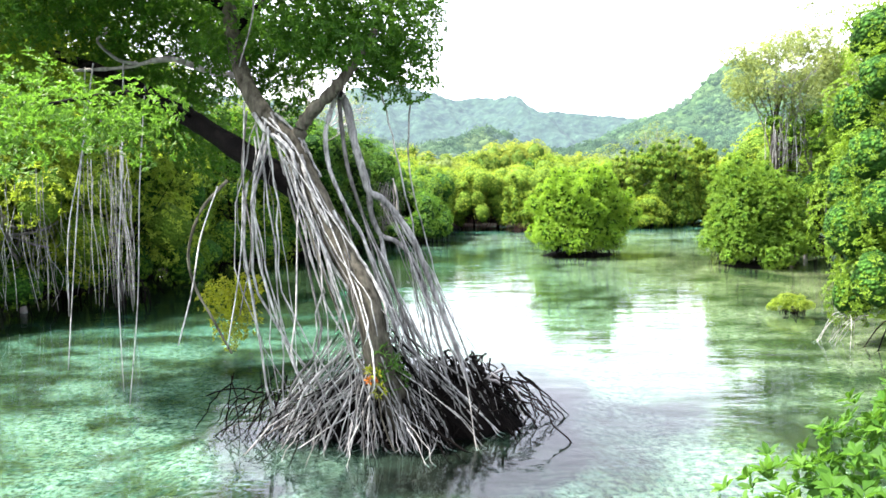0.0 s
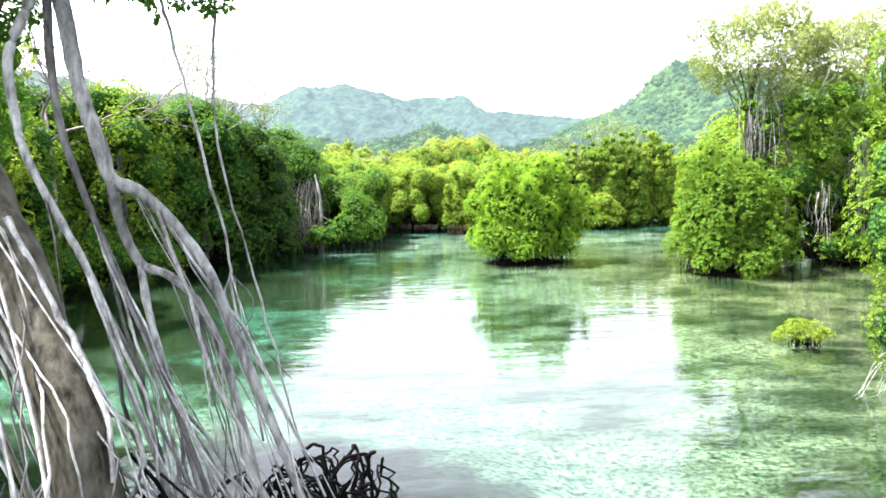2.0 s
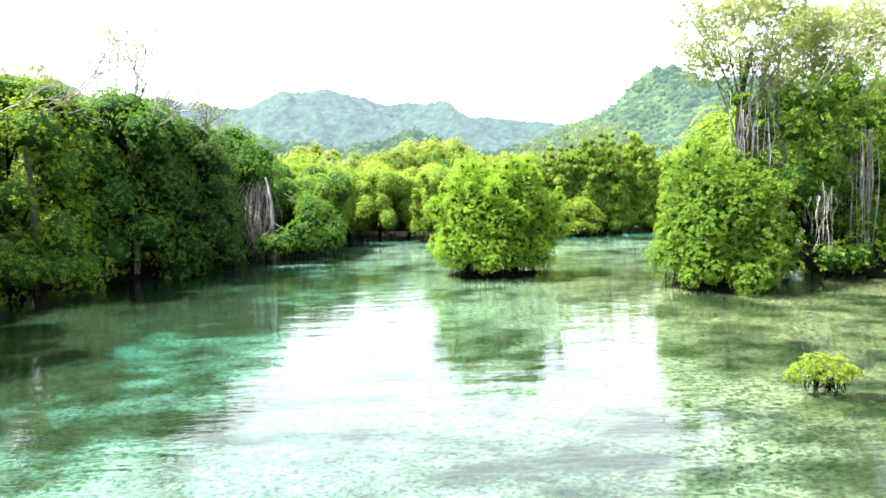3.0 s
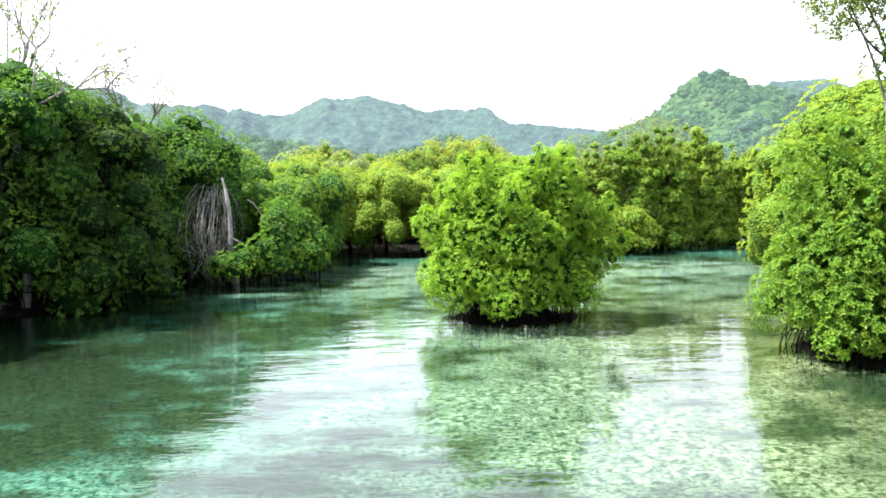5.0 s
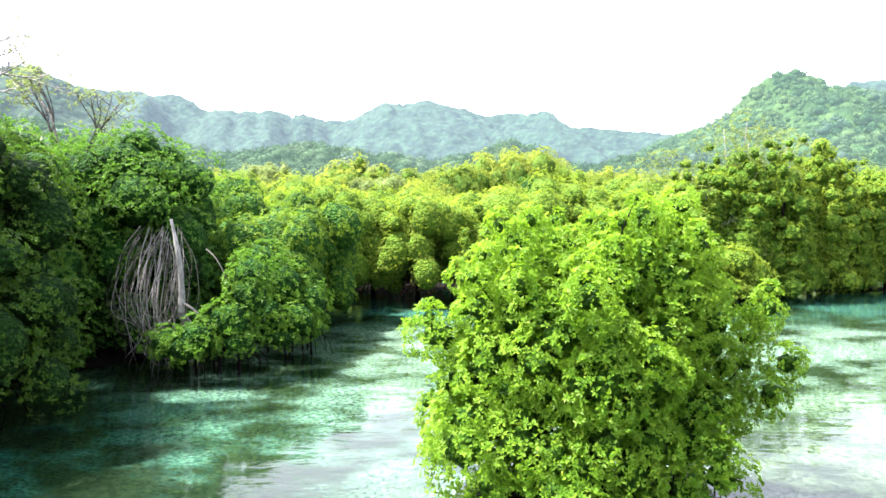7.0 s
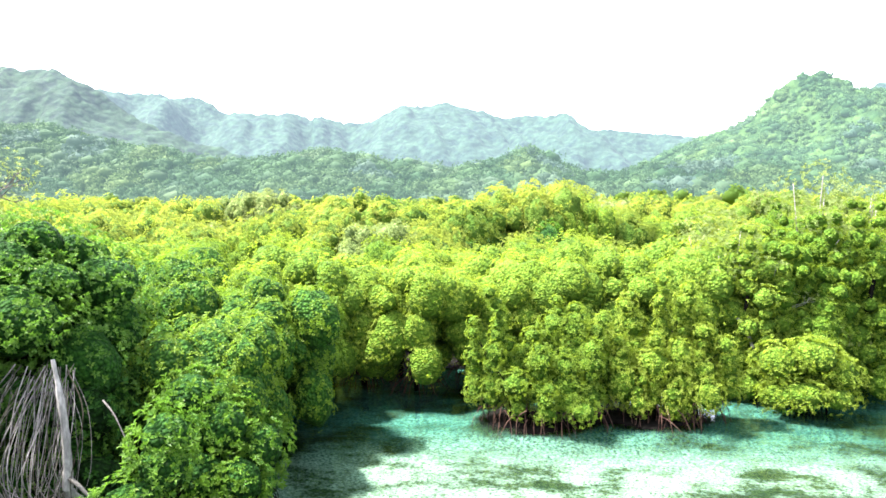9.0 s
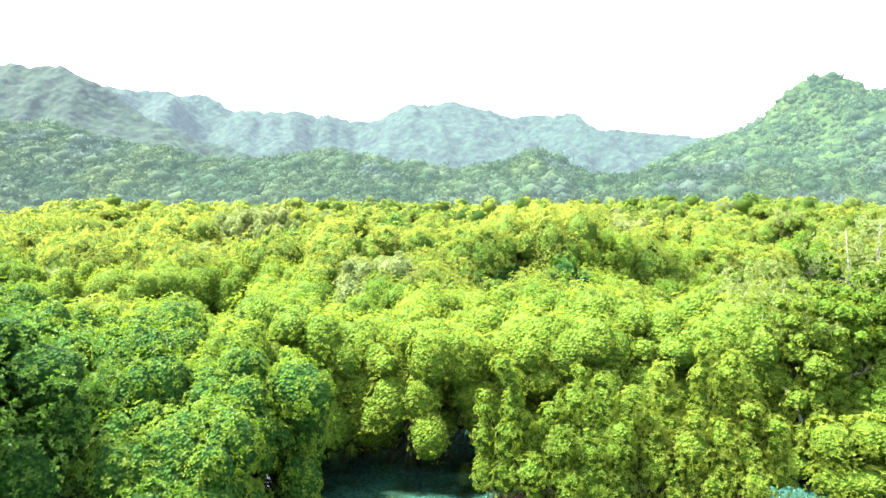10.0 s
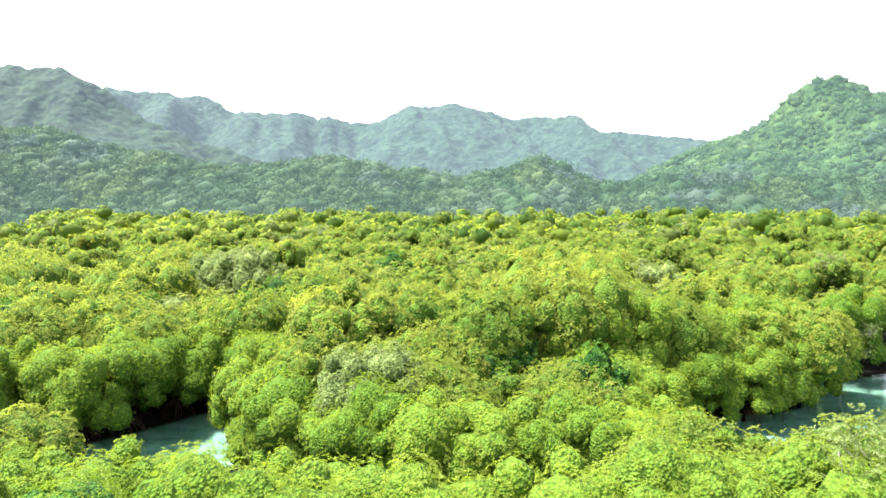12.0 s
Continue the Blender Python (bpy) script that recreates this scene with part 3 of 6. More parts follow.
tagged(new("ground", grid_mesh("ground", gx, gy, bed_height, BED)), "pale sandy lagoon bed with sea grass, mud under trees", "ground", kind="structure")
water = new("water", grid_mesh("water", spaced([(-70, 71, 10)]), spaced([(-70, 121, 10)]), lambda X, Y: X * 0.0, WATER))
water.visible_shadow = False
tagged(water, "clear shallow turquoise lagoon water with light ripples", "water", kind="structure")

# ---- mountains in the distance ----
def ridge(name, crest, y_mid, depth, step, material, label, seed, rough=1.0, lean=0.0):
    """A wooded range along x: crest (x, height), swelling between its summits, gullied, and tufted with trees."""
    cx, ch = [c[0] for c in crest], [c[1] for c in crest]

    def height(X, Y):
        h = np.zeros_like(X)
        for w, off in ((0.25, -14), (0.5, 0), (0.25, 14)):
            h = h + w * np.interp(X + off, cx, ch)
        f = np.clip(1 - np.abs(Y - y_mid - lean * (X - cx[0])) / depth, 0, 1)
        spur = value_noise(X / 75 + 0.4 * Y / 110, Y / 260, seed, 3)
        rough_f = f * (1 - f) * 4
        Z = h * f ** 0.85 * (1 + 0.62 * rough * rough_f * spur)
        tuft = np.abs(value_noise(X / 15, Y / 15, seed + 9, 2))
        return Z + rough * np.clip(Z / 20, 0, 1) * (9.0 * tuft + 5.5 * value_noise(X / 30, Y / 30, seed + 5, 2)) - 2.0
    ob = new(name, grid_mesh(name, np.arange(cx[0], cx[-1], step), np.arange(y_mid - depth, y_mid + depth * 0.45, step), height, material))
    return tagged(ob, label, "mountain", kind="structure")


FAR_CREST = [(-1500, 210), (-1100, 225), (-950, 215), (-856, 239), (-805, 246), (-767, 248), (-729, 242), (-692, 226), (-660, 240), (-630, 222), (-593, 198), (-482, 196), (-410, 180), (-314, 170), (-285, 170), (-243, 194), (-202, 207), (-126, 206), (-69, 197),
             (-23, 181), (79, 179), (123, 175), (151, 156), (234, 146), (322, 135), (400, 128), (480, 150), (620, 200), (740, 228), (900, 210), (1200, 215), (1500, 190)]
MOUNT_CREST = [(-1250, 150), (-900, 205), (-760, 212), (-715, 213), (-698, 203), (-671, 206), (-649, 207), (-619, 192), (-585, 170), (-543, 138), (-492, 112), (-408, 86), (-340, 62), (-200, 34), (0, 12), (60, 0)]
HILL_CREST = [(90, 0), (150, 34), (208, 66), (243, 80), (277, 90), (303, 102), (318, 117), (341, 139), (356, 150), (374, 161), (395, 158), (408, 161), (421, 150), (438, 141), (470, 137), (508, 125), (640, 118), (760, 100), (900, 40)]
FOOT_CREST = [(-420, 40), (-330, 52), (-245, 50), (-216, 44), (-193, 37), (-173, 37), (-159, 31), (-145, 29), (-117, 30), (-87, 34), (-66, 30), (-44, 26), (-24, 23), (-11, 24), (7, 29), (17, 33), (25, 29), (42, 20), (54, 19), (77, 24), (101, 24), (150, 22), (220, 24), (330, 12)]
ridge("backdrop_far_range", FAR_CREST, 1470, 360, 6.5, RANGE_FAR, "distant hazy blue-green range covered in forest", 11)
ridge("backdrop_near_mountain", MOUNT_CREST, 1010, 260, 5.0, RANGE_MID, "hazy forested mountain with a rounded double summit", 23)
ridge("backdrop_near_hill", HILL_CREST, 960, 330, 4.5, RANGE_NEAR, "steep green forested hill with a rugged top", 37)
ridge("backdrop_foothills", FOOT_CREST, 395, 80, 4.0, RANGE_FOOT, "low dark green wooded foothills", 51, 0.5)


def slope_trees(name, crest, y_mid, depth, gap, size, material, label, seed, rough=1.0):
    """Round crowns of the woods on a near slope, one lump with leaf tufts each."""
    rng = np.random.RandomState(seed)
    cx, ch = [k[0] for k in crest], [k[1] for k in crest]
    X, Y = np.meshgrid(np.arange(cx[0], cx[-1], gap), np.arange(y_mid - depth * 0.97, y_mid + 8, gap * 1.25))
    X, Y = X.ravel() + rng.uniform(-1, 1, X.size) * gap, Y.ravel() + rng.uniform(-1, 1, Y.size) * gap
    f = np.clip(1 - np.abs(Y - y_mid) / depth, 0, 1)
    spur = value_noise(X / 75 + 0.4 * Y / 110, Y / 260, seed, 3)
    Z = np.interp(X, cx, ch) * f ** 0.85 * (1 + 0.62 * rough * f * (1 - f) * 4 * spur)
    keep = (Z > 0.4) & (value_noise(X / 40, Y / 60, seed + 3, 2) > -1.1 + 0.35 * rng.random(len(X)))
    c = np.stack([X, Y, Z + size * rng.uniform(-0.1, 0.45, len(X))], 1)[keep]
    n, k = len(c), 9
    s = 0.86 * size * np.clip(rng.lognormal(-0.2, 0.5, (n, 1)), 0.35, 2.4) * np.array([[1.15, 1.15, 0.75]])
    d = rng.normal(size=(n * k, 3))
    d[:, 2] = np.abs(d[:, 2]) + 0.1
    d[:, 1] -= 0.4
    d /= np.linalg.norm(d, axis=1)[:, None]
    p = np.repeat(c, k, 0) + d * np.repeat(s, k, 0) * rng.uniform(0.85, 1.25, (n * k, 1))
    bv, bt = BALL1
    v = (c[:, None] + bv[None] * s[:, None] * (0.9 + rng.normal(0, 0.1, (n, len(bv), 1)))).reshape(-1, 3)
    t = (bt[None] + (np.arange(n) * len(bv))[:, None, None]).reshape(-1, 3)
    v, q, t = joined([leaf_fan(p, d, 3, size * 0.50, size * 0.34, rng, (45, 92), False), (v, np.zeros((0, 4), int), t)])
    tagged(new(name, mesh_of(name, v, [q, t], material)), label, "forest", kind="stuff")


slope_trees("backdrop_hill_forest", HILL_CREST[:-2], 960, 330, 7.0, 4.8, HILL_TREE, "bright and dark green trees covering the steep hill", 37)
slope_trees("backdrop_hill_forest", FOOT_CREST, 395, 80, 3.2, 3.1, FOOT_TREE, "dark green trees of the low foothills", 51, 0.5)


# ---- kinds of trees ----
def billow_tree(rng, H, R, low, r=0.82, flank=True):
    """Rounded billows of leaves set close over a dark heart: high ones over the top, smaller ones down the side that faces the water."""
    out = [(0, 0.1, (H + low) * 0.5 - 0.2, R * 0.70, R * 0.70, (H - low) * 0.36)]
    n = max(5, int(1.9 * R * R))
    for i in range(n):
        d = R * 0.9 * math.sqrt((i + 0.4) / n)
        a = i * 2.39996 + rng.uniform(-0.4, 0.4)
        s = r * float(np.clip(rng.lognormal(0, 0.30), 0.55, 1.6))
        out.append((d * math.cos(a), d * math.sin(a), H - s * 1.1 - 1.5 * (d / R) ** 2 + rng.uniform(-0.7, 0.35), s, s, s * rng.uniform(0.95, 1.5)))
    top = H - 2.0
    while flank and top > low + 0.3:
        m = max(3, int(R * 2.6))
        for i in range(m):
            a = math.radians(-195 + 210 * (i + rng.uniform(0.1, 0.9)) / m)
            s = r * 0.82 * float(np.clip(rng.lognormal(0, 0.28), 0.55, 1.5))
            d = R * rng.uniform(0.78, 1.05)
            out.append((d * math.cos(a), d * math.sin(a), top + rng.uniform(-0.45, 0.45), s, s, s * rng.uniform(1.0, 1.6)))
        top -= 1.2
    return out


def column_lobes(rng, columns, r=0.5, gap=0.42, sway=0.20):
    """Upright leafy shoots (x, y, foot, top), each a stack of small tufts that thins towards its tip."""
    out = []
    for x, y, foot, top in columns:
        n = max(2, int((top - foot) / gap))
        lean = rng.normal(0, 0.13, 2)
        for i in range(n):
            u = (i + 0.5) / n
            s = r * (1.0 - 0.52 * u ** 2) * float(np.clip(rng.lognormal(-0.05, 0.32), 0.5, 1.6))
            out.append((x + lean[0] * (top - foot) * (u - 0.5) + rng.normal(0, sway), y + lean[1] * (top - foot) * (u - 0.5) + rng.normal(0, sway), foot + (top - foot) * u, s, s, s * rng.uniform(0.8, 1.2)))
    return out


def dome_lobes(rng, H, R, n, r, drop=1.6, squash=0.8):
    out = []
    for i in range(n):
        rr = R * math.sqrt((i + 0.4) / n)
        a = i * 2.39996 + rng.uniform(-0.4, 0.4)
        s = r * rng.uniform(0.75, 1.2)
        out.append((rr * math.cos(a), rr * math.sin(a), H - s * squash - drop * (rr / R) ** 2 + rng.uniform(-0.35, 0.25), s, s, s * squash * rng.uniform(0.85, 1.25)))
    return out


def skirt_lobes(rng, H, R, n, r, low=1.1):
    out = []
    for i in range(n):
        a = i * 2.39996 + rng.uniform(-0.3, 0.3)
        z = low + (H - 2.4 - low) * (i + 0.5) / n
        s = r * rng.uniform(0.75, 1.15)
        out.append((R * 0.86 * math.cos(a), R * 0.86 * math.sin(a), z, s, s, s * rng.uniform(0.9, 1.3)))
    return out


def add_wood(tree, rng, lobes, H, bark, girth=0.14, limbs=6):
    """Trunk from the mud up into the crown, with limbs out to its lobes."""
    top = H * 0.72
    lean = rng.normal(0, 0.25, 2)
    line = curve_through([(0, 0, -0.3), (lean[0] * 0.4, lean[1] * 0.4, top * 0.35), (lean[0], lean[1], top * 0.7), (lean[0] * 0.7, lean[1] * 1.2, top)], 4)
    trunk = part("trunk", tube_mesh("trunk", [(line, girth, girth * 0.4)], bark, 7, rng), tree)
    pick = rng.permutation(len(lobes))[:limbs]
    for k in pick:
        l = np.array(lobes[k][:3])
        s = line[min(len(line) - 1, int(rng.uniform(0.3, 0.75) * len(line)))]
        mid = (s + l) / 2 + [0, 0, -0.15 * np.linalg.norm(l - s)]
        part("limb", tube_mesh("limb", [(curve_through([s, mid, l], 4), girth * 0.45, girth * 0.12)], bark, 5, rng), trunk)


def add_prop_roots(tree, rng, n, spread, height, bark, r=0.03):
    for i in range(n):
        a = i * 2.39996 + rng.uniform(-0.4, 0.4)
        e = spread * rng.uniform(0.5, 1.05)
        s = (0.12 * math.cos(a), 0.12 * math.sin(a), height * rng.uniform(0.6, 1.1))
        part("prop_root", tube_mesh("prop_root", [(prop_root_line(rng, s, (e * math.cos(a), e * math.sin(a), -0.35), 0.35), r, r * 0.6)], bark, 5, rng), tree)


def tree_of(name, at, label, seed, H, R, n, r, leaf=None, bark=None, skirt=0, low=1.1, roots=0, root_bark=None, turn=0.0, group="", category="mangrove tree", limbs=6, drop=1.6, girth=0.14, extra=(), billows=None, **kw):
    rng = np.random.RandomState(seed)
    tree = thing(name, at, label, category, group, turn)
    lobes = billow_tree(rng, H, R, low, **billows) if billows is not None else dome_lobes(rng, H, R, n, r, drop) + (skirt_lobes(rng, H, R, skirt, r, low) if skirt else []) + list(extra)
    add_wood(tree, rng, lobes, H, bark or BARK, girth, limbs)
    part("crown", crown_mesh("crown", lobes, leaf or LEAF, rng, **kw), tree)
    if roots:
        add_prop_roots(tree, rng, roots, R * 0.75, 1.1, root_bark or BARK_DARK, 0.022)
    return tree


def aerial_roots(tree, rng, n, box, low, r=0.012, material=None, sway=0.25):
    """Thin roots that hang from the boughs; box (x0, x1, y0, y1, z0, z1) of their tops, low: where they end."""
    x0, x1, y0, y1, z0, z1 = box
    for i in range(n):
        a = np.array([rng.uniform(x0, x1), rng.uniform(y0, y1), rng.uniform(z0, z1)])
        z = low + rng.uniform(0, 1) ** 2 * (a[2] - low) * 0.6
        b = a + [rng.normal(0, sway * 0.5), rng.normal(0, sway * 0.5), 0]
        b[2] = z
        m1 = a * 0.66 + b * 0.34 + [*rng.normal(0, sway * 0.35, 2), 0]
        m2 = a * 0.33 + b * 0.67 + [*rng.normal(0, sway * 0.35, 2), 0]
        rr = r * rng.uniform(0.6, 1.7)
        part("aerial_root", tube_mesh("aerial_root", [(curve_through([a, m1, m2, b], 3), rr, rr * 0.7)], material or ROOT, 4, rng), tree)


def twiggy_tree(name, at, label, seed, H, spread, leaf, bark, leaves=14, group="", levels=4, length=0.13, category="sparse tree", girth=0.10, fork_at=(0.36, 0.5)):
    """A thin open tree: forking bare branches with a few leaf tufts at their ends."""
    rng = np.random.RandomState(seed)
    tree = thing(name, at, label, category, group)
    ends, limbs = [], []

    def fork(p, d, l, r, depth):
        q = p + d * l
        m = (p + q) / 2 + rng.normal(0, 0.06 * l, 3)
        limbs.append((curve_through([p, m, q], 3), r, r * 0.62))
        if depth == 0:
            ends.append((q, d))
            return
        for _ in range(rng.randint(2, 4)):
            e = d + rng.normal(0, spread, 3) + [0, 0, 0.18]
            e /= np.linalg.norm(e)
            fork(q, e, l * rng.uniform(0.55, 0.8), r * 0.6, depth - 1)

    trunk = part("trunk", tube_mesh("trunk", [(curve_through([(0, 0, -0.3), (0.15, 0.1, H * 0.25), (0.05, -0.1, H * fork_at[1])], 4), girth, girth * 0.7)], bark, 6, rng), tree)
    for _ in range(4):
        d = rng.normal(0, spread, 3) + [0, 0, 0.75]
        d /= np.linalg.norm(d)
        fork(np.array([0.05, -0.1, H * rng.uniform(*fork_at)]), d, H * 0.2, girth * 0.55, levels - 1)
    part("branchwork", tube_mesh("branchwork", limbs, bark, 4), trunk)
    c = np.array([e[0] for e in ends])
    a = np.array([e[1] for e in ends])
    c = np.repeat(c, leaves, 0) + rng.normal(0, 0.22, (len(c) * leaves, 3))
    v, q, t = leaf_fan(c, np.repeat(a, leaves, 0), 5, length, length * 0.45, rng, fine=False)
    part("crown", mesh_of("crown", v, q, leaf), tree)
    return tree


# ---- the old strangler mangrove in the water ----
def old_tree():
    rng = np.random.RandomState(5)
    T = thing("old_mangrove_tree", (0.3, 19.0, 0), "old leaning mangrove with grey hanging roots, standing in water", "mangrove tree")
    o = np.array([0.3, 19.0, 0.0])
    trunk = curve_through(np.array([(0.75, 18.9, -0.4), (0.55, 18.5, 0.6), (0.3, 18.15, 1.5), (0.1, 18.2, 2.45), (-0.42, 18.6, 3.48), (-0.96, 19.0, 4.47), (-1.31, 19.3, 5.2), (-1.77, 19.5, 5.65),
                                    (-2.22, 19.7, 6.3), (-2.55, 20.0, 7.2), (-2.75, 20.3, 8.4)]) - o, 4)
    stem = part("trunk", tube_mesh("trunk", [(trunk, 0.30, 0.13)], BARK_MOSS, 12, rng, 0.05), T, "mossy brown leaning trunk")
    # BARK_DARK boughs carry the crown's shade in their colour
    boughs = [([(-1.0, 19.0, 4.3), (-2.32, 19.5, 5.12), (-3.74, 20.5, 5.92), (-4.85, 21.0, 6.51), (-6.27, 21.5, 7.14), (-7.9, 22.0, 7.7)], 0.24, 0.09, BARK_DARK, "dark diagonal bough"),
              ([(-1.25, 19.3, 4.9), (-1.2, 19.3, 5.45), (-0.95, 19.2, 5.8), (-0.5, 19.15, 6.2), (-0.1, 19.3, 6.75), (0.2, 19.6, 7.3)], 0.15, 0.07, BARK_MOSS, ""),
              ([(-2.5, 20.0, 6.6), (-3.42, 21.0, 6.86), (-4.22, 21.0, 7.13), (-5.18, 21.0, 6.98), (-6.24, 21.0, 6.94)], 0.075, 0.03, BARK, "pale broken branch"),
              ([(-4.9, 21.0, 7.05), (-5.2, 20.8, 7.1), (-5.55, 20.7, 7.45), (-5.3, 20.6, 7.6)], 0.045, 0.02, BARK_WHITE, "")]
    boughs += [([(-2.6, 20.0, 7.4), (-2.0, 20.6, 8.2), (-1.2, 21.4, 9.0), (-0.6, 21.8, 9.6)], 0.09, 0.04, BARK_DARK, ""),
              ([(-2.7, 20.2, 7.9), (-3.8, 19.4, 8.4), (-5.2, 18.4, 8.6)], 0.09, 0.04, BARK_DARK, ""),
              ([(-3.6, 20.4, 5.9), (-3.6, 18.6, 6.1), (-3.5, 17.0, 5.9), (-3.6, 15.6, 5.6)], 0.06, 0.025, BARK_DARK, "")]
    for pts, a, b, mat, lab in boughs:
        part("bough", tube_mesh("bough", [(curve_through(np.array(pts) - o, 8), a, b)], mat, 9, rng, 0.05 if mat is BARK_DARK else 0.13), stem, lab)
    # roots wound about the trunk, that part from it and spread into a skirt at its foot
    tp = trunk + o
    rim = curve_through([(-2.5, 19.6, 0), (-2.0, 18.9, 0), (-1.3, 18.3, 0), (-0.6, 17.7, 0), (0.0, 17.5, 0), (0.5, 18.3, 0)], 8)

    def strand(pts, r, bark=ROOT, name="hanging_root", wobble=0.024, end=0.7):
        p = curve_through(np.array(pts, float), 4)
        p[1:-1] += rng.normal(0, wobble, (len(p) - 2, 3)) * [1, 1, 0.3]
        part(name, tube_mesh(name, [(p - o, r, r * end)], bark, 5, rng, 0.1), T)

    for i in range(17):
        k = rng.randint(20, 30)
        s = tp[k] + [rng.normal(0, 0.12), rng.normal(-0.12, 0.08), rng.normal(0, 0.1)]
        side = rng.choice([-0.55, -0.25, -0.05, 0.12])
        m1 = tp[max(14, k - 7)] + [side * 0.6 + rng.normal(0, 0.10), rng.normal(-0.2, 0.12), rng.normal(0, 0.15)]
        m2 = tp[10] + [side * 1.7 + rng.normal(0, 0.18), rng.normal(-0.15, 0.25), rng.normal(0, 0.3)]
        e = rim[rng.randint(4, len(rim) - 6)] * 0.8 + np.array([0, 18.8, 0]) * 0.2 + [*rng.normal(0, 0.25, 2), -0.35]
        m3 = m2 * 0.5 + e * 0.5 + [*rng.normal(0, 0.12, 2), 0.15]
        strand([s, m1, m2, m3, e], rng.choice([0.010, 0.014, 0.019, 0.028]))
    for i in range(14):                              # roots that cling to the trunk itself
        k, n = rng.randint(18, 30), rng.randint(5, 12)
        w = rng.uniform(-2.7, -0.3)
        line = []
        for h in range(k, max(8, k - n), -2):
            w += rng.normal(0, 0.22)
            line.append(tp[h] + [0.27 * math.cos(w), 0.27 * math.sin(w), rng.normal(0, 0.05)])
        strand(line, rng.choice([0.012, 0.02, 0.03, 0.045]), ROOT, "hanging_root", 0.01, 0.85)
    for i in range(9):                               # roots that cross the trunk and part from it to the right
        s = tp[rng.randint(16, 27)] + [rng.normal(-0.2, 0.12), -0.28, 0]
        e = np.array([rng.uniform(0.3, 1.1), rng.uniform(17.7, 18.9), -0.35])
        m = s * 0.5 + e * 0.5 + [rng.normal(0, 0.12), -0.2, rng.uniform(0, 0.2)]
        strand([s, m, m * 0.4 + e * 0.6 + [rng.normal(0.08, 0.1), 0, 0.1], e], rng.choice([0.009, 0.013, 0.02, 0.03]), ROOT if i % 3 else BARK_MOSS)
    # added lump behind the roots; its black paints the shade between them
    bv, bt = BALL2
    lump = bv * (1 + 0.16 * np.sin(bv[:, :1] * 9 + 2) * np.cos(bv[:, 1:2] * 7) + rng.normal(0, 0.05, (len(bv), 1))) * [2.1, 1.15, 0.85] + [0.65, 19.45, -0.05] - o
    part("root_ball", mesh_of("root_ball", lump, bt, BARK_DARK), T, "added lump of matted roots, black to stand for shade")
    for i in range(12):                              # strands that hang straight down on the trunk's far side
        s = np.array([rng.uniform(-2.05, -1.6), rng.uniform(18.9, 19.4), rng.uniform(5.0, 5.9)])
        x = rng.uniform(-2.3, -1.5)
        strand([s, (x, 18.8, 4.2), (x + rng.uniform(0.0, 0.35), 18.7, 2.6), (x + rng.uniform(0.1, 1.3), 18.6 + rng.normal(0, 0.3), rng.uniform(-0.3, 0.9))], rng.choice([0.008, 0.012, 0.018, 0.03]))
    for i in range(135):                             # stilt roots that radiate from the foot of the trunk
        a = math.radians(rng.uniform(150, 385))
        g = rng.uniform(0.55, 1.05)
        e = np.array([0.15 + 2.45 * g * math.cos(a), 18.95 + 1.45 * g * math.sin(a), -0.35])
        z = rng.uniform(0.75, 2.2) * (1.1 - 0.25 * g)
        s = np.array([0.42 - 0.2 * z + rng.normal(0, 0.22), 18.4 + rng.normal(0, 0.18), z]) * 0.8 + np.array([e[0], e[1], z]) * 0.2
        m = s * 0.48 + e * 0.52 + [*rng.normal(0, 0.07, 2), rng.uniform(0.0, 0.22)]
        r = rng.choice([0.007, 0.010, 0.013, 0.018])
        # more dark bark on the right: the tree's shaded side put into colour
        bark = BARK_DARK if e[0] > 1.0 and rng.random() < 0.6 or rng.random() < 0.2 else ROOT
        strand([s, m, e], r, bark, "stilt_root", 0.018, 0.8)
        if i % 3 == 0:                               # some divide near the water
            strand([m, (m + e) / 2 + rng.normal(0, 0.06, 3), e + [*rng.normal(0, 0.3, 2), 0]], r * 0.8, bark, "stilt_root", 0.02)
    for i in range(16):                              # long low arches out over the water
        a = math.radians(rng.uniform(165, 300))
        p = np.array([0.1 + 1.5 * math.cos(a), 18.9 + 0.9 * math.sin(a), rng.uniform(0.45, 0.9)])
        q = np.array([0.1 + 3.0 * math.cos(a + 0.1), 18.9 + 1.8 * math.sin(a + 0.1), -0.1])
        strand([p, p * 0.5 + q * 0.5 + [0, 0, 0.12], q], rng.uniform(0.007, 0.013), ROOT if i % 2 else BARK_DARK, "stilt_root", 0.02)
    # thick roots from the second fork, leaning out over the water, that divide as they go down
    knot = np.array([-0.42, 19.15, 6.2])
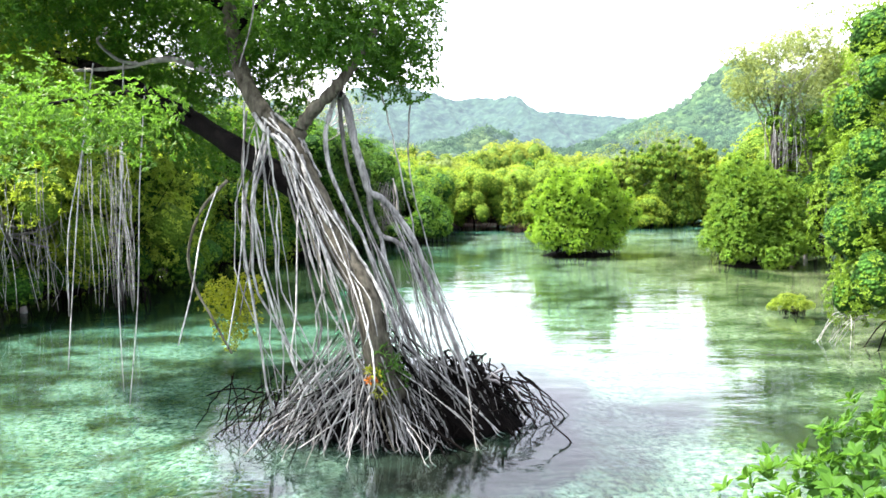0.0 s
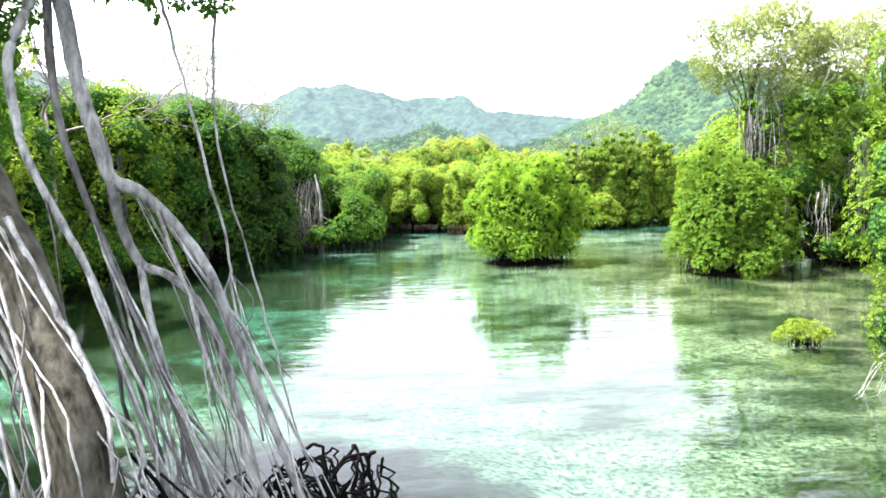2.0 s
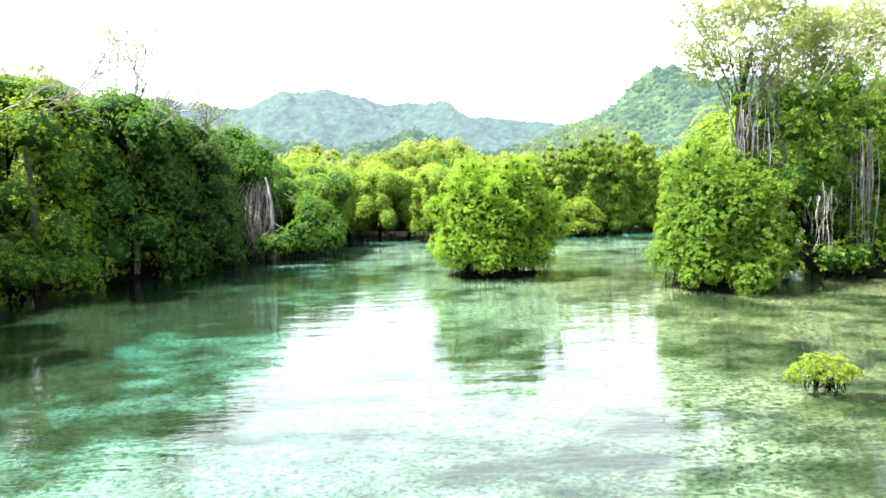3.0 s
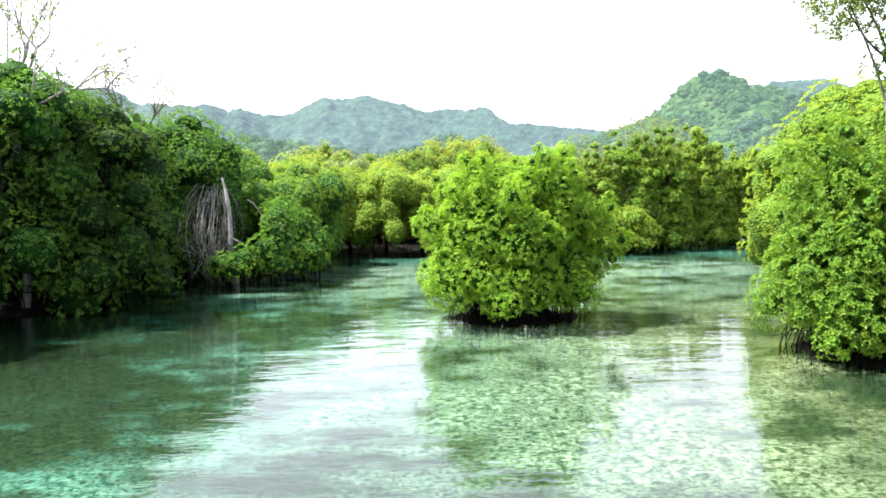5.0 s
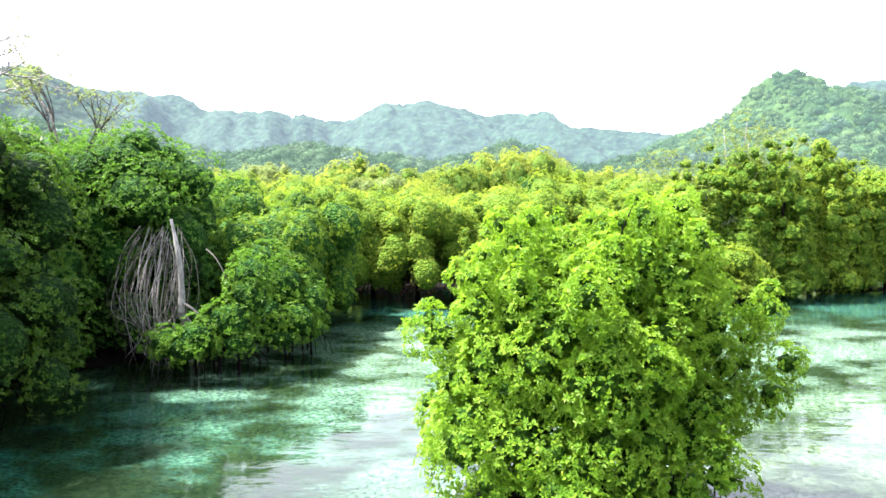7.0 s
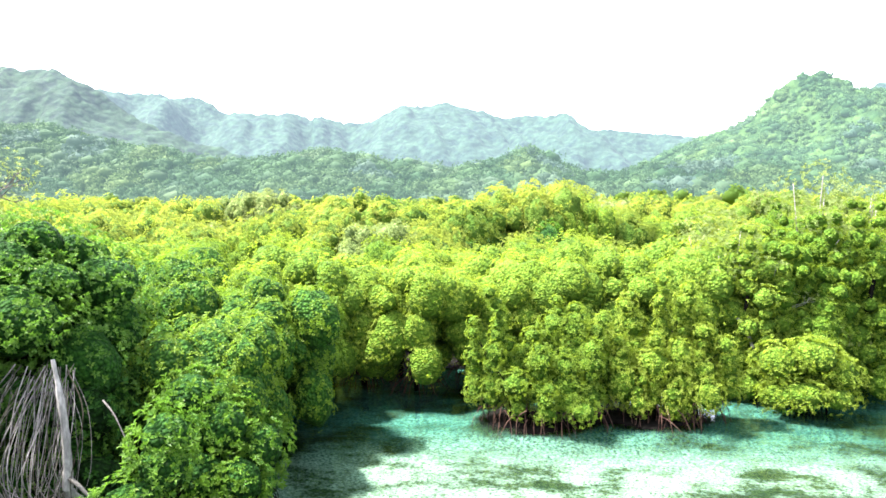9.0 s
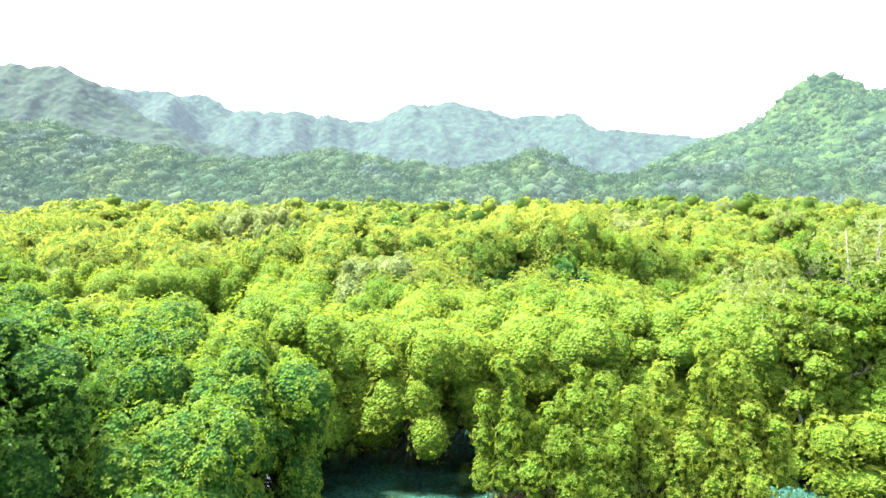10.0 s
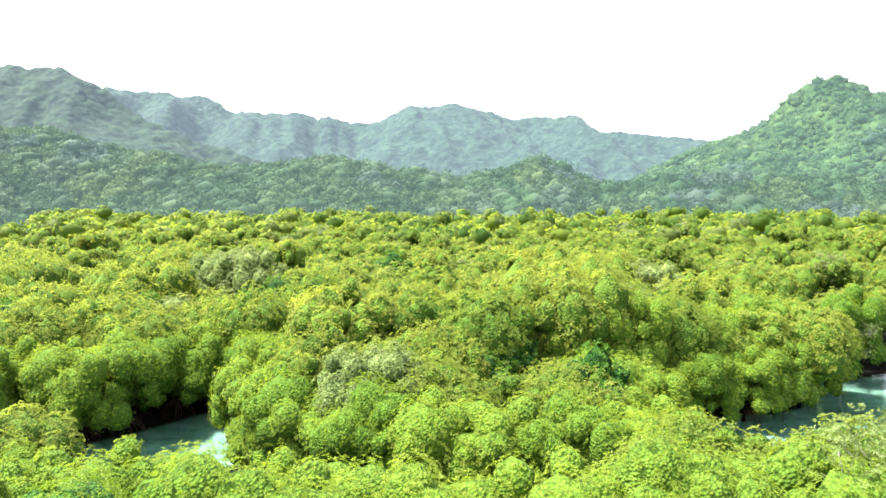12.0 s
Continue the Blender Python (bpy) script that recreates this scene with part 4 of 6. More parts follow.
    stems = [[(-0.44, 19.6, 6.1), (-0.33, 19.5, 5.86), (-0.2, 19.4, 5.21), (-0.04, 19.4, 4.62), (0.04, 19.4, 4.35), (0.28, 19.5, 4.2), (0.58, 19.6, 3.82), (0.84, 19.6, 3.4), (1.15, 19.5, 2.6), (1.6, 19.4, 1.4), (2.15, 19.3, -0.35)],
             [(0.04, 19.4, 4.35), (0.05, 19.5, 3.94), (0.22, 19.5, 3.54), (0.5, 19.45, 3.42), (0.8, 19.4, 3.1), (1.1, 19.3, 2.3), (1.7, 19.0, -0.35)],
             [(-0.57, 19.4, 6.0), (-0.70, 19.2, 5.45), (-0.68, 19.2, 4.94), (-0.56, 19.1, 4.56), (-0.3, 19.1, 3.97), (-0.06, 19.0, 3.56), (0.2, 18.9, 2.8), (0.75, 18.7, 1.2), (1.1, 18.6, -0.35)],
             [(-0.49, 19.5, 6.05), (-0.44, 19.4, 5.53), (-0.35, 19.3, 4.88), (-0.22, 19.3, 4.36), (-0.02, 19.3, 3.75), (0.22, 19.2, 3.21), (0.75, 19.0, 1.9), (1.5, 18.8, -0.35)],
             [(0.22, 19.5, 3.54), (0.3, 19.4, 3.1), (0.55, 19.2, 2.3), (1.2, 19.0, -0.35)]]
    lines = []
    for pts, r in zip(stems, (0.088, 0.060, 0.052, 0.048, 0.045)):
        line = curve_through(np.array([*([] if pts[0][2] < 5.6 else [knot + rng.normal(0, 0.05, 3)]), *pts]), 6)
        lines.append(line)
        part("hanging_root", tube_mesh("hanging_root", [(line - o, r, r * 0.45)], ROOT, 8, rng, 0.06), T, "thick grey aerial root")
    for i in range(42):
        line = lines[i % 5]
        k = rng.randint(len(line) // 2, len(line) * 4 // 5)
        s = line[k]
        e = np.array([min(2.45, line[-1][0] + rng.uniform(-0.7, 0.5)), line[-1][1] + rng.normal(-0.1, 0.5), -0.35])
        m = s * 0.6 + e * 0.4 + [rng.normal(0.04, 0.10), rng.normal(0, 0.1), 0.15]
        m2 = s * 0.25 + e * 0.75 + [rng.normal(0.08, 0.10), rng.normal(0, 0.1), 0.25]
        strand([s, m, m2, e], rng.choice([0.007, 0.010, 0.014, 0.020]))
    # low tangle of wet stilt roots at the water, shade put into their bark
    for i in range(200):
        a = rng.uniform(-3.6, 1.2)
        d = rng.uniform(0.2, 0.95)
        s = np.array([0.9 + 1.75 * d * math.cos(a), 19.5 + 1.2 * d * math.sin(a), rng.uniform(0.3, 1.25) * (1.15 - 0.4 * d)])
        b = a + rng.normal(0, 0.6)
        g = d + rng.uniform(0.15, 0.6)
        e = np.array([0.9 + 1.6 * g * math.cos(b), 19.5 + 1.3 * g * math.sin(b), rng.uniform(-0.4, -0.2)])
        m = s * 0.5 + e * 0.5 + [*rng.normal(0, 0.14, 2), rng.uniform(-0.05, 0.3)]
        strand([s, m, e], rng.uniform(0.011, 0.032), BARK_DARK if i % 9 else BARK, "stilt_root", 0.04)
    for i in range(95):                              # the tangle goes on behind the tree
        x, y, b = min(2.3, rng.normal(1.5, 0.65)), rng.uniform(20.2, 22.0), rng.uniform(0, 6.28)
        s = np.array([x, y, -0.2])
        g = rng.uniform(0.4, 1.1)
        e = s + [g * math.cos(b), g * math.sin(b), 0]
        e[2] = -0.3
        h = rng.uniform(0.35, 0.85)
        strand([s, s * 0.7 + e * 0.3 + [*rng.normal(0, 0.1, 2), h], s * 0.3 + e * 0.7 + [*rng.normal(0, 0.1, 2), h * 0.8], e], rng.uniform(0.012, 0.03), BARK_DARK, "stilt_root", 0.04)
    for i in range(40):                              # long thin roots looping out over the water
        s = np.array([rng.uniform(1.8, 2.9), rng.uniform(18.6, 20.4), rng.uniform(0.3, 0.9)])
        e = s + [rng.uniform(0.3, 1.2), rng.uniform(-0.6, 0.5), 0]
        e[2] = -0.1
        m = (s + e) / 2 + [0, 0, rng.uniform(0.0, 0.3)]
        strand([s, m, e], rng.uniform(0.010, 0.022), BARK_DARK, "stilt_root", 0.03)
    strand([(-2.4, 20.4, 0.25), (-3.2, 20.9, 0.2), (-4.1, 21.0, -0.1)], 0.02, BARK_DARK, "stilt_root", 0.03)
    for i in range(55):                              # dark thin roots low on the trunk's open side, among the pale fan
        a = np.array([rng.uniform(-2.6, -0.2), rng.uniform(18.4, 19.8), rng.uniform(0.35, 1.1)])
        e = a + [rng.uniform(-0.9, 0.3), rng.uniform(-0.7, 0.3), 0]
        e[2] = -0.3
        strand([a, (a + e) / 2 + [0, 0, rng.uniform(0.05, 0.3)], e], rng.uniform(0.008, 0.018), BARK_DARK, "stilt_root", 0.03)
    # free hanging roots
    for x, y, z, x2, z2 in ((-2.3, 18.0, 4.5, -2.6, 2.1), (-5.3, 20.0, 6.9, -5.5, 1.2), (-5.0, 20.6, 7.0, -4.8, 0.6),
                            (-4.5, 20.4, 6.5, -4.6, 0.4), (-6.0, 21.0, 7.0, -6.0, 2.0), (-1.55, 18.4, 9.0, -1.6, 6.3), (-2.0, 18.8, 5.8, -1.9, 2.4), (-2.1, 19.0, 6.0, -2.2, 1.8)):
        m = np.array([(x * 2 + x2) / 3 + rng.normal(0, 0.06), y - 0.4, (z * 2 + z2) / 3])
        m2 = np.array([(x + 2 * x2) / 3 + rng.normal(0, 0.1), y - 0.9, (z + 2 * z2) / 3])
        part("hanging_root", tube_mesh("hanging_root", [(curve_through(np.array([(x, y, z), m, m2, (x2, y - 1.2, z2)]) - o, 5), 0.016, 0.010)], ROOT, 4, rng), T)
    strand([(0.1, 20.4, 6.9), (0.18, 20.6, 6.3), (0.27, 20.6, 5.93), (0.49, 20.6, 4.88), (0.74, 20.6, 3.72), (0.78, 20.6, 3.18), (0.93, 20.5, 2.46), (1.1, 20.4, 1.4)], 0.020, wobble=0.01, end=0.7)
    strand([(0.78, 20.5, 7.2), (0.76, 20.6, 6.29), (0.70, 20.6, 5.4), (0.74, 20.6, 4.49), (0.97, 20.6, 3.49), (1.24, 20.5, 2.45), (1.5, 20.4, 1.4)], 0.018, wobble=0.01, end=0.7)
    for i in range(5):
        strand([(0.78, 20.6, 3.3), (0.85 + rng.normal(0, 0.08), 20.5, 2.9), (1.0 + rng.normal(0, 0.25), 20.4, rng.uniform(1.6, 2.5))], 0.010, wobble=0.01, end=0.5)
    arch = np.array([(-2.2, 18.2, 4.6), (-2.6, 18.0, 4.1), (-2.85, 18.0, 3.4), (-2.8, 18.1, 2.8), (-2.6, 18.2, 2.3), (-2.3, 18.3, 1.6)])
    part("hanging_root", tube_mesh("hanging_root", [(curve_through(arch - o, 5), 0.028, 0.02)], BARK_MOSS, 6, rng), T)
    over_water = [(-9.4, 21.6, 8.6, 1.3, 1.3, 1.2), (-9.4, 22.6, 6.8, 1.3, 1.3, 1.2), (-8.8, 23.4, 7.8, 1.3, 1.2, 1.2), (-8.6, 20.6, 7.8, 1.1, 1.2, 0.9), (-8.2, 22.4, 9.4, 1.4, 1.3, 1.1), (-8, 24, 6.4, 1.5, 1.2, 1.2), (-7.9, 21.6, 7.6, 1.1, 1.2, 0.9), (-7.6, 19.6, 8.8, 1.3, 1.3, 0.9), (-7.2, 22.6, 9.4, 1.4, 1.3, 1), (-7, 23.6, 7.9, 1.3, 1.2, 1), (-7, 20.4, 7.4, 0.9, 0.9, 0.6), (-6.8, 21.4, 8.4, 1.3, 1.4, 1)]
    over_bough = [(-6.4, 19.4, 8, 1.2, 1.3, 0.9), (-6, 24, 6.6, 1.5, 1.2, 1.1), (-6, 20, 9.4, 1.4, 1.3, 0.9), (-5.9, 22.4, 7.5, 1, 1, 0.7), (-5.4, 21, 8.3, 1.3, 1.5, 0.9), (-5.2, 22.6, 9.4, 1.4, 1.3, 1), (-4.6, 19, 8.7, 1.5, 1.4, 0.9), (-4.4, 22.8, 7, 1.1, 1, 0.8), (-4.4, 24.2, 5.6, 1.3, 1, 0.9), (-4.2, 23.4, 8.4, 1.4, 1.2, 1), (-3.9, 20.6, 8.6, 1.4, 1.5, 0.9), (-3.4, 21.6, 7.9, 0.9, 0.9, 0.7)]
    over_fork = [(0.2, 19.9, 6.4, 0.6, 0.6, 0.42), (0.85, 20.0, 6.4, 0.5, 0.55, 0.36), (0.5, 20.0, 6.9, 0.8, 0.7, 0.5), (-0.35, 19.0, 6.95, 0.7, 0.6, 0.45), (-1.0, 18.8, 7.2, 0.8, 0.7, 0.5), (-2.53, 20.4, 7.17, 1.04, 0.86, 0.69), (-2.18, 17, 8.38, 1.07, 0.99, 0.74), (-1.97, 19.3, 8.5, 1.28, 1.28, 0.85), (-1.84, 20.6, 6.31, 0.69, 0.69, 0.6), (-1.7, 21.4, 7.46, 1.04, 0.87, 0.78), (-1.07, 18.2, 8.62, 1.01, 1.01, 0.76), (-0.87, 19.8, 7.67, 1.03, 1.11, 0.86), (-0.1, 20, 7.16, 0.94, 1.03, 0.77), (0.07, 19.8, 8.36, 1.2, 1.2, 0.86), (0.58, 20.2, 7.43, 0.82, 0.95, 0.82), (1.01, 20.4, 8.29, 0.6, 0.78, 0.69)]
    # the crown's left part takes a lighter leaf colour to paint sunlight
    part("crown", crown_mesh("crown", np.array(over_water) - [*o, 0, 0, 0], LEAF_MID, rng, density=46, k=6, length=0.105, width=0.056, core=0.0, fill=75, under=0.9, inner=0, fine=False), T, "leaves of the sunny side, given a lighter green for sunlight")
    part("crown", crown_mesh("crown", np.array(over_bough + over_fork) - [*o, 0, 0, 0], LEAF_OLD, rng, density=50, k=6, length=0.105, width=0.056, core=0.0, fill=110, under=0.9, inner=0, fine=False), T)
    low = [(-2.55, 15.8, 5.15, 0.5, 0.6, 0.38), (-3.2, 15.6, 5.35, 0.75, 0.8, 0.42), (-3.9, 16.4, 5.5, 0.8, 0.8, 0.45), (-2.9, 16.6, 5.65, 0.7, 0.7, 0.4), (-3.9, 15.0, 4.95, 0.75, 0.6, 0.4), (-4.9, 17.2, 6.0, 0.9, 0.8, 0.5), (-5.0, 16.2, 5.6, 0.8, 0.8, 0.45), (-4.6, 15.4, 5.1, 0.7, 0.6, 0.4)]
    part("low_branch_leaves", crown_mesh("low_branch_leaves", np.array(low) - [*o, 0, 0, 0], LEAF_OLD, rng, density=36, k=6, length=0.085, width=0.045, core=0.0, fill=60, under=0.9, inner=0), T, "green leaves on a low bough")
    gold = [(-3.0, 20.0, 2.3, 0.48, 0.4, 0.45), (-2.85, 19.9, 1.7, 0.36, 0.3, 0.45), (-2.55, 20.1, 2.45, 0.35, 0.3, 0.35), (-2.6, 20.1, 1.9, 0.3, 0.3, 0.35)]
    part("yellow_sprig", crown_mesh("yellow_sprig", np.array(gold) - [*o, 0, 0, 0], LEAF_GOLD, rng, density=50, k=5, length=0.075, width=0.038, core=0.0, fill=420, under=1.0, inner=0), T, "yellowing leaves on a young shoot")
    moss = [(0.42, 17.95, 1.5, 0.2, 0.16, 0.24), (0.6, 18.0, 1.2, 0.16, 0.14, 0.2)]
    part("epiphyte", crown_mesh("epiphyte", np.array(moss) - [*o, 0, 0, 0], LEAF_DARK, rng, density=90, k=6, length=0.15, width=0.03, core=0.0, fill=200, under=1.0, inner=0), T, "green narrow-leaved epiphytes on the trunk foot")
    part("epiphyte", crown_mesh("epiphyte", np.array([(0.22, 17.75, 1.38, 0.10, 0.08, 0.06), (0.33, 17.75, 1.08, 0.08, 0.07, 0.09)]) - [*o, 0, 0, 0], LEAF_GOLD, rng, density=300, k=5, length=0.09, width=0.028, core=0.0, under=1.0, inner=0), T, "yellow leaves of an epiphyte")
    v, q, t = foliage(np.array([(0.2, 17.7, 1.28, 0.06, 0.05, 0.04)]) - [*o, 0, 0, 0], rng, density=400, k=5, length=0.07, width=0.03, core=0.0, under=1.0, inner=0)
    part("withered_leaves", mesh_of("withered_leaves", v, q, HUMUS_ORANGE), T, "withered orange leaves")


old_tree()


# ---- islets and bushes in the lagoon ----
def bush(name, at, label, seed, lobes, leaf, stems=9, base=1.6, roots=26, group="", root_bark=None, **kw):
    """A mangrove islet: many stems from stilt roots under a rounded mass of leaves. Lobes lie about the foot."""
    rng = np.random.RandomState(seed)
    T = thing(name, at, label, "mangrove bush", group)
    for i in range(stems):
        a = i * 2.39996
        s = np.array([base * 0.7 * math.cos(a) * (i / stems) ** 0.5, base * 0.5 * math.sin(a) * (i / stems) ** 0.5, 0.5])
        l = np.array(lobes[rng.randint(len(lobes))][:3], float)
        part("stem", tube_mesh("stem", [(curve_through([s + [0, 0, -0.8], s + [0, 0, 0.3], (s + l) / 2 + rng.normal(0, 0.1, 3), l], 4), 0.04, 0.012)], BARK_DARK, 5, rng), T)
    for i in range(roots):
        a = i * 2.39996 + rng.uniform(-0.3, 0.3)
        d = base * math.sqrt(rng.uniform(0.05, 0.85))
        g = d + base * rng.uniform(0.05, 0.28)
        b = a + rng.normal(0, 0.15)
        s = (d * math.cos(a), d * math.sin(a) * 0.7, min(1.0, base * 0.9) * rng.uniform(0.45, 0.9))
        e = (g * math.cos(b), g * math.sin(b) * 0.75, -0.3)
        part("stilt_root", tube_mesh("stilt_root", [(prop_root_line(rng, s, e, 0.3), rng.uniform(0.010, 0.024), 0.010)], root_bark or BARK_DARK, 4, rng), T)
    part("crown", crown_mesh("crown", lobes, leaf, rng, **kw), T)
    return T


def islet_columns(seed, tops, half, deep, n, low=(0.55, 1.1)):
    """Shoots filling an oval plan; tops (x, height) is the uneven outline of the bush."""
    rng = np.random.RandomState(seed)
    tx, tz = [a for a, b in tops], [b for a, b in tops]
    out = []
    for i in range(n):
        d = math.sqrt((i + 0.5) / n)
        a = i * 2.39996 + rng.uniform(-0.3, 0.3)
        x, y = half * d * math.cos(a), deep * d * math.sin(a)
        top = float(np.interp(x, tx, tz)) - (0.9 + 1.4 * rng.random()) * (d * math.sin(a)) ** 2 * (1 if y < 0 else 0.6) - 0.7 * rng.random() ** 2
        out.append((x, y, rng.uniform(*low), max(1.5, top)))
    return out


rc = np.random.RandomState(14)
bush("mangrove_islet", (8.9, 48.2, 0), "bright green bush of upright mangrove shoots on stilt roots in water", 21,
     column_lobes(rc, islet_columns(13, [(-2.7, 3.2), (-2.3, 4.5), (-1.75, 5.5), (-1.2, 5.5), (-0.6, 5.1), (0.0, 5.35), (0.7, 5.35), (1.35, 5.75), (1.9, 5.2), (2.4, 4.2), (2.8, 3.4)], 2.35, 1.75, 38, (0.8, 1.3)), 0.50)
     + column_lobes(rc, [(-2.45, -0.2, 2.6, 3.7), (-2.7, -0.3, 2.9, 3.5), (2.75, -0.1, 2.7, 4.1), (3.1, 0.1, 3.0, 3.7), (3.0, -0.3, 1.6, 2.8), (3.35, 0.0, 1.9, 2.7), (2.7, 0.3, 1.3, 2.6), (-2.4, -0.6, 0.9, 2.4), (-2.55, 0.0, 1.0, 2.5)], 0.42)
     + column_lobes(rc, [(-1.7, -1.4, 0.7, 1.4), (-1.0, -1.6, 0.62, 1.4), (-0.3, -1.7, 0.58, 1.3), (0.4, -1.7, 0.62, 1.4), (1.1, -1.5, 0.65, 1.3), (1.8, -1.2, 0.75, 1.5), (-2.2, -0.9, 0.85, 1.6)], 0.40)
     + [(0, 0.2, 2.6, 1.3, 0.9, 1.7)],
     LEAF_BUSH, base=2.2, stems=26, roots=170, density=125, k=6, length=0.088, width=0.046, core=0.40, coarse_core=True, fill=22, under=0.85, inner=0, knob=0.2, up=0.45, spread=(46, 92), fine=False)
bush("bank_bush", (16.9, 42.8, 0), "large bright green mangrove bush overhanging the water", 22,
     column_lobes(rc, islet_columns(15, [(-2.6, 3.2), (-1.8, 4.7), (-0.9, 5.9), (0.0, 5.5), (0.8, 5.3), (1.6, 5.0), (2.4, 3.8)], 1.95, 1.8, 36), 0.52)
     + column_lobes(rc, [(-2.1, -0.2, 1.8, 3.1), (-2.0, -0.7, 1.4, 3.2), (-1.9, -1.0, 0.8, 2.0), (-2.3, 0.2, 2.0, 2.9), (2.2, -0.8, 0.5, 2.0), (2.3, -0.3, 1.2, 3.2)], 0.45)
     + column_lobes(rc, [(-1.7, -1.6, 0.35, 1.2), (-1.0, -1.9, 0.3, 1.1), (-0.2, -2.0, 0.3, 1.0), (0.6, -1.9, 0.35, 1.1), (1.4, -1.6, 0.35, 1.2)], 0.42)
     + [(0, 0.2, 2.6, 1.4, 1.1, 1.8)],
     LEAF_FRESH, base=2.2, stems=14, roots=80, density=85, k=6, length=0.10, width=0.052, core=0.40, coarse_core=True, fill=16, under=0.85, inner=0, knob=0.2, up=0.45, spread=(46, 92), fine=False)
bush("water_shrub", (12.65, 29.3, 0), "small yellow-green mangrove shrub on a knot of dark roots", 23, [(-0.5, 0, 0.34, 0.26, 0.26, 0.15), (-0.2, 0.05, 0.48, 0.30, 0.28, 0.17), (0.12, 0, 0.42, 0.30, 0.26, 0.16), (0.40, -0.05, 0.30, 0.24, 0.22, 0.12), (-0.68, 0, 0.24, 0.18, 0.18, 0.10), (0.0, -0.2, 0.30, 0.36, 0.22, 0.14)],
     LEAF, stems=0, base=0.36, roots=34, density=330, k=5, length=0.07, width=0.034, core=0.0, fill=160, under=0.9, inner=0)


ISLET_SHOOTS = [[(-2.3, 0.0, 0.9, 4.1), (-1.7, -0.5, 0.8, 2.9), (-1.35, 0.2, 0.9, 5.2), (-0.8, -0.9, 0.6, 2.3), (-0.6, 0.3, 0.9, 3.9), (0.0, -0.7, 0.7, 3.1), (0.3, 0.4, 0.9, 4.8), (0.8, -0.6, 0.7, 2.9), (1.2, 0.1, 0.9, 4.5), (1.7, -0.5, 0.8, 3.0), (2.0, 0.4, 0.9, 4.1), (0.1, -1.2, 0.5, 1.8), (1.2, -1.1, 0.5, 1.9)],
                [(-2.0, 0.2, 0.9, 3.9), (-1.4, -0.5, 0.8, 3.2), (-0.9, 0.3, 0.9, 4.9), (-0.35, -0.7, 0.7, 3.3), (0.0, 0.3, 0.9, 5.5), (0.55, -0.6, 0.7, 3.1), (0.9, 0.4, 0.9, 5.1), (1.35, -0.4, 0.8, 3.6), (1.8, 0.2, 0.9, 4.3), (2.3, -0.2, 0.9, 3.1), (-0.9, -1.1, 0.5, 1.9), (0.2, -1.2, 0.5, 1.8), (1.4, -1.1, 0.5, 1.9)]]
for i, (x, y) in enumerate([(8.5, 69.0), (13.1, 69.9)]):
    bush("mangrove_islet", (x, y, 0), "bright green tufted mangrove spires on reddish stilt roots", 24 + i,
         column_lobes(np.random.RandomState(31 + i), [(1.08 * a, b, c, d) for a, b, c, d in ISLET_SHOOTS[i]], 0.60, 0.40, 0.07) + [(0, 0.3, 1.7, 1.5, 0.6, 1.0)],
         LEAF, base=2.5, stems=8, roots=110, root_bark=BARK_RED, density=80, k=5, length=0.095, width=0.052, core=0.62, coarse_core=True, fine=False, up=0.4, spread=(54, 95), under=0.6, inner=0, knob=0.15)
bush("bank_bush", (18.9, 71.2, 0), "low rounded yellow-green mangrove bush at the shore", 26,
     [(-0.9, -0.2, 1.9, 1.1, 1.1, 0.9), (0.3, -0.3, 2.2, 1.2, 1.1, 0.9), (1.3, -0.2, 1.5, 1.0, 1.0, 0.8), (-0.3, -0.8, 0.8, 1.2, 0.9, 0.75), (1.0, -0.7, 0.65, 1.0, 0.8, 0.6), (-1.2, -0.6, 0.65, 0.9, 0.8, 0.6), (0.1, 0.2, 0.9, 1.6, 0.9, 0.7)],
     LEAF, base=1.6, stems=7, roots=24, density=55, k=5, length=0.125, width=0.065, core=0.64, fine=False)
bush("bank_bush", (8.1, 74.9, 0), "light green mangrove bush before the far shore", 27, [(-0.6, 0, 2.6, 1.2, 1.2, 1.5), (0.7, 0.1, 2.9, 1.2, 1.2, 1.6), (0, -0.5, 1.5, 1.5, 1.0, 1.0)],
     LEAF, base=1.5, stems=6, roots=16, density=30, k=5, length=0.17, width=0.08, core=0.6, fine=False)
bush("near_bush", (4.85, 10.5, -0.05), "bright green broad-leaved mangrove bush close by", 28,
     [(-0.7, 0.2, 2.25, 0.75, 0.8, 0.5), (0.2, 0.6, 2.5, 0.9, 0.9, 0.6), (0.1, -0.6, 2.2, 0.9, 0.9, 0.6), (-0.9, -0.5, 1.7, 0.8, 0.8, 0.6), (0.9, 1.2, 2.6, 0.9, 0.9, 0.6), (1.0, 0, 2.5, 0.9, 0.9, 0.7), (0, 0, 1.3, 1.2, 1.2, 0.8), (1.6, 2.0, 2.6, 0.9, 0.9, 0.7)],
     LEAF_OLD, base=1.2, stems=8, roots=14, density=90, k=7, length=0.09, width=0.046, core=0.0, fill=60, under=0.6)

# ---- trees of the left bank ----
# the choice of leaf colour paints the bank's shade, tree by tree
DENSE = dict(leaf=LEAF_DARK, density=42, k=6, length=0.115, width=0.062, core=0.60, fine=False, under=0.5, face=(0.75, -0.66))
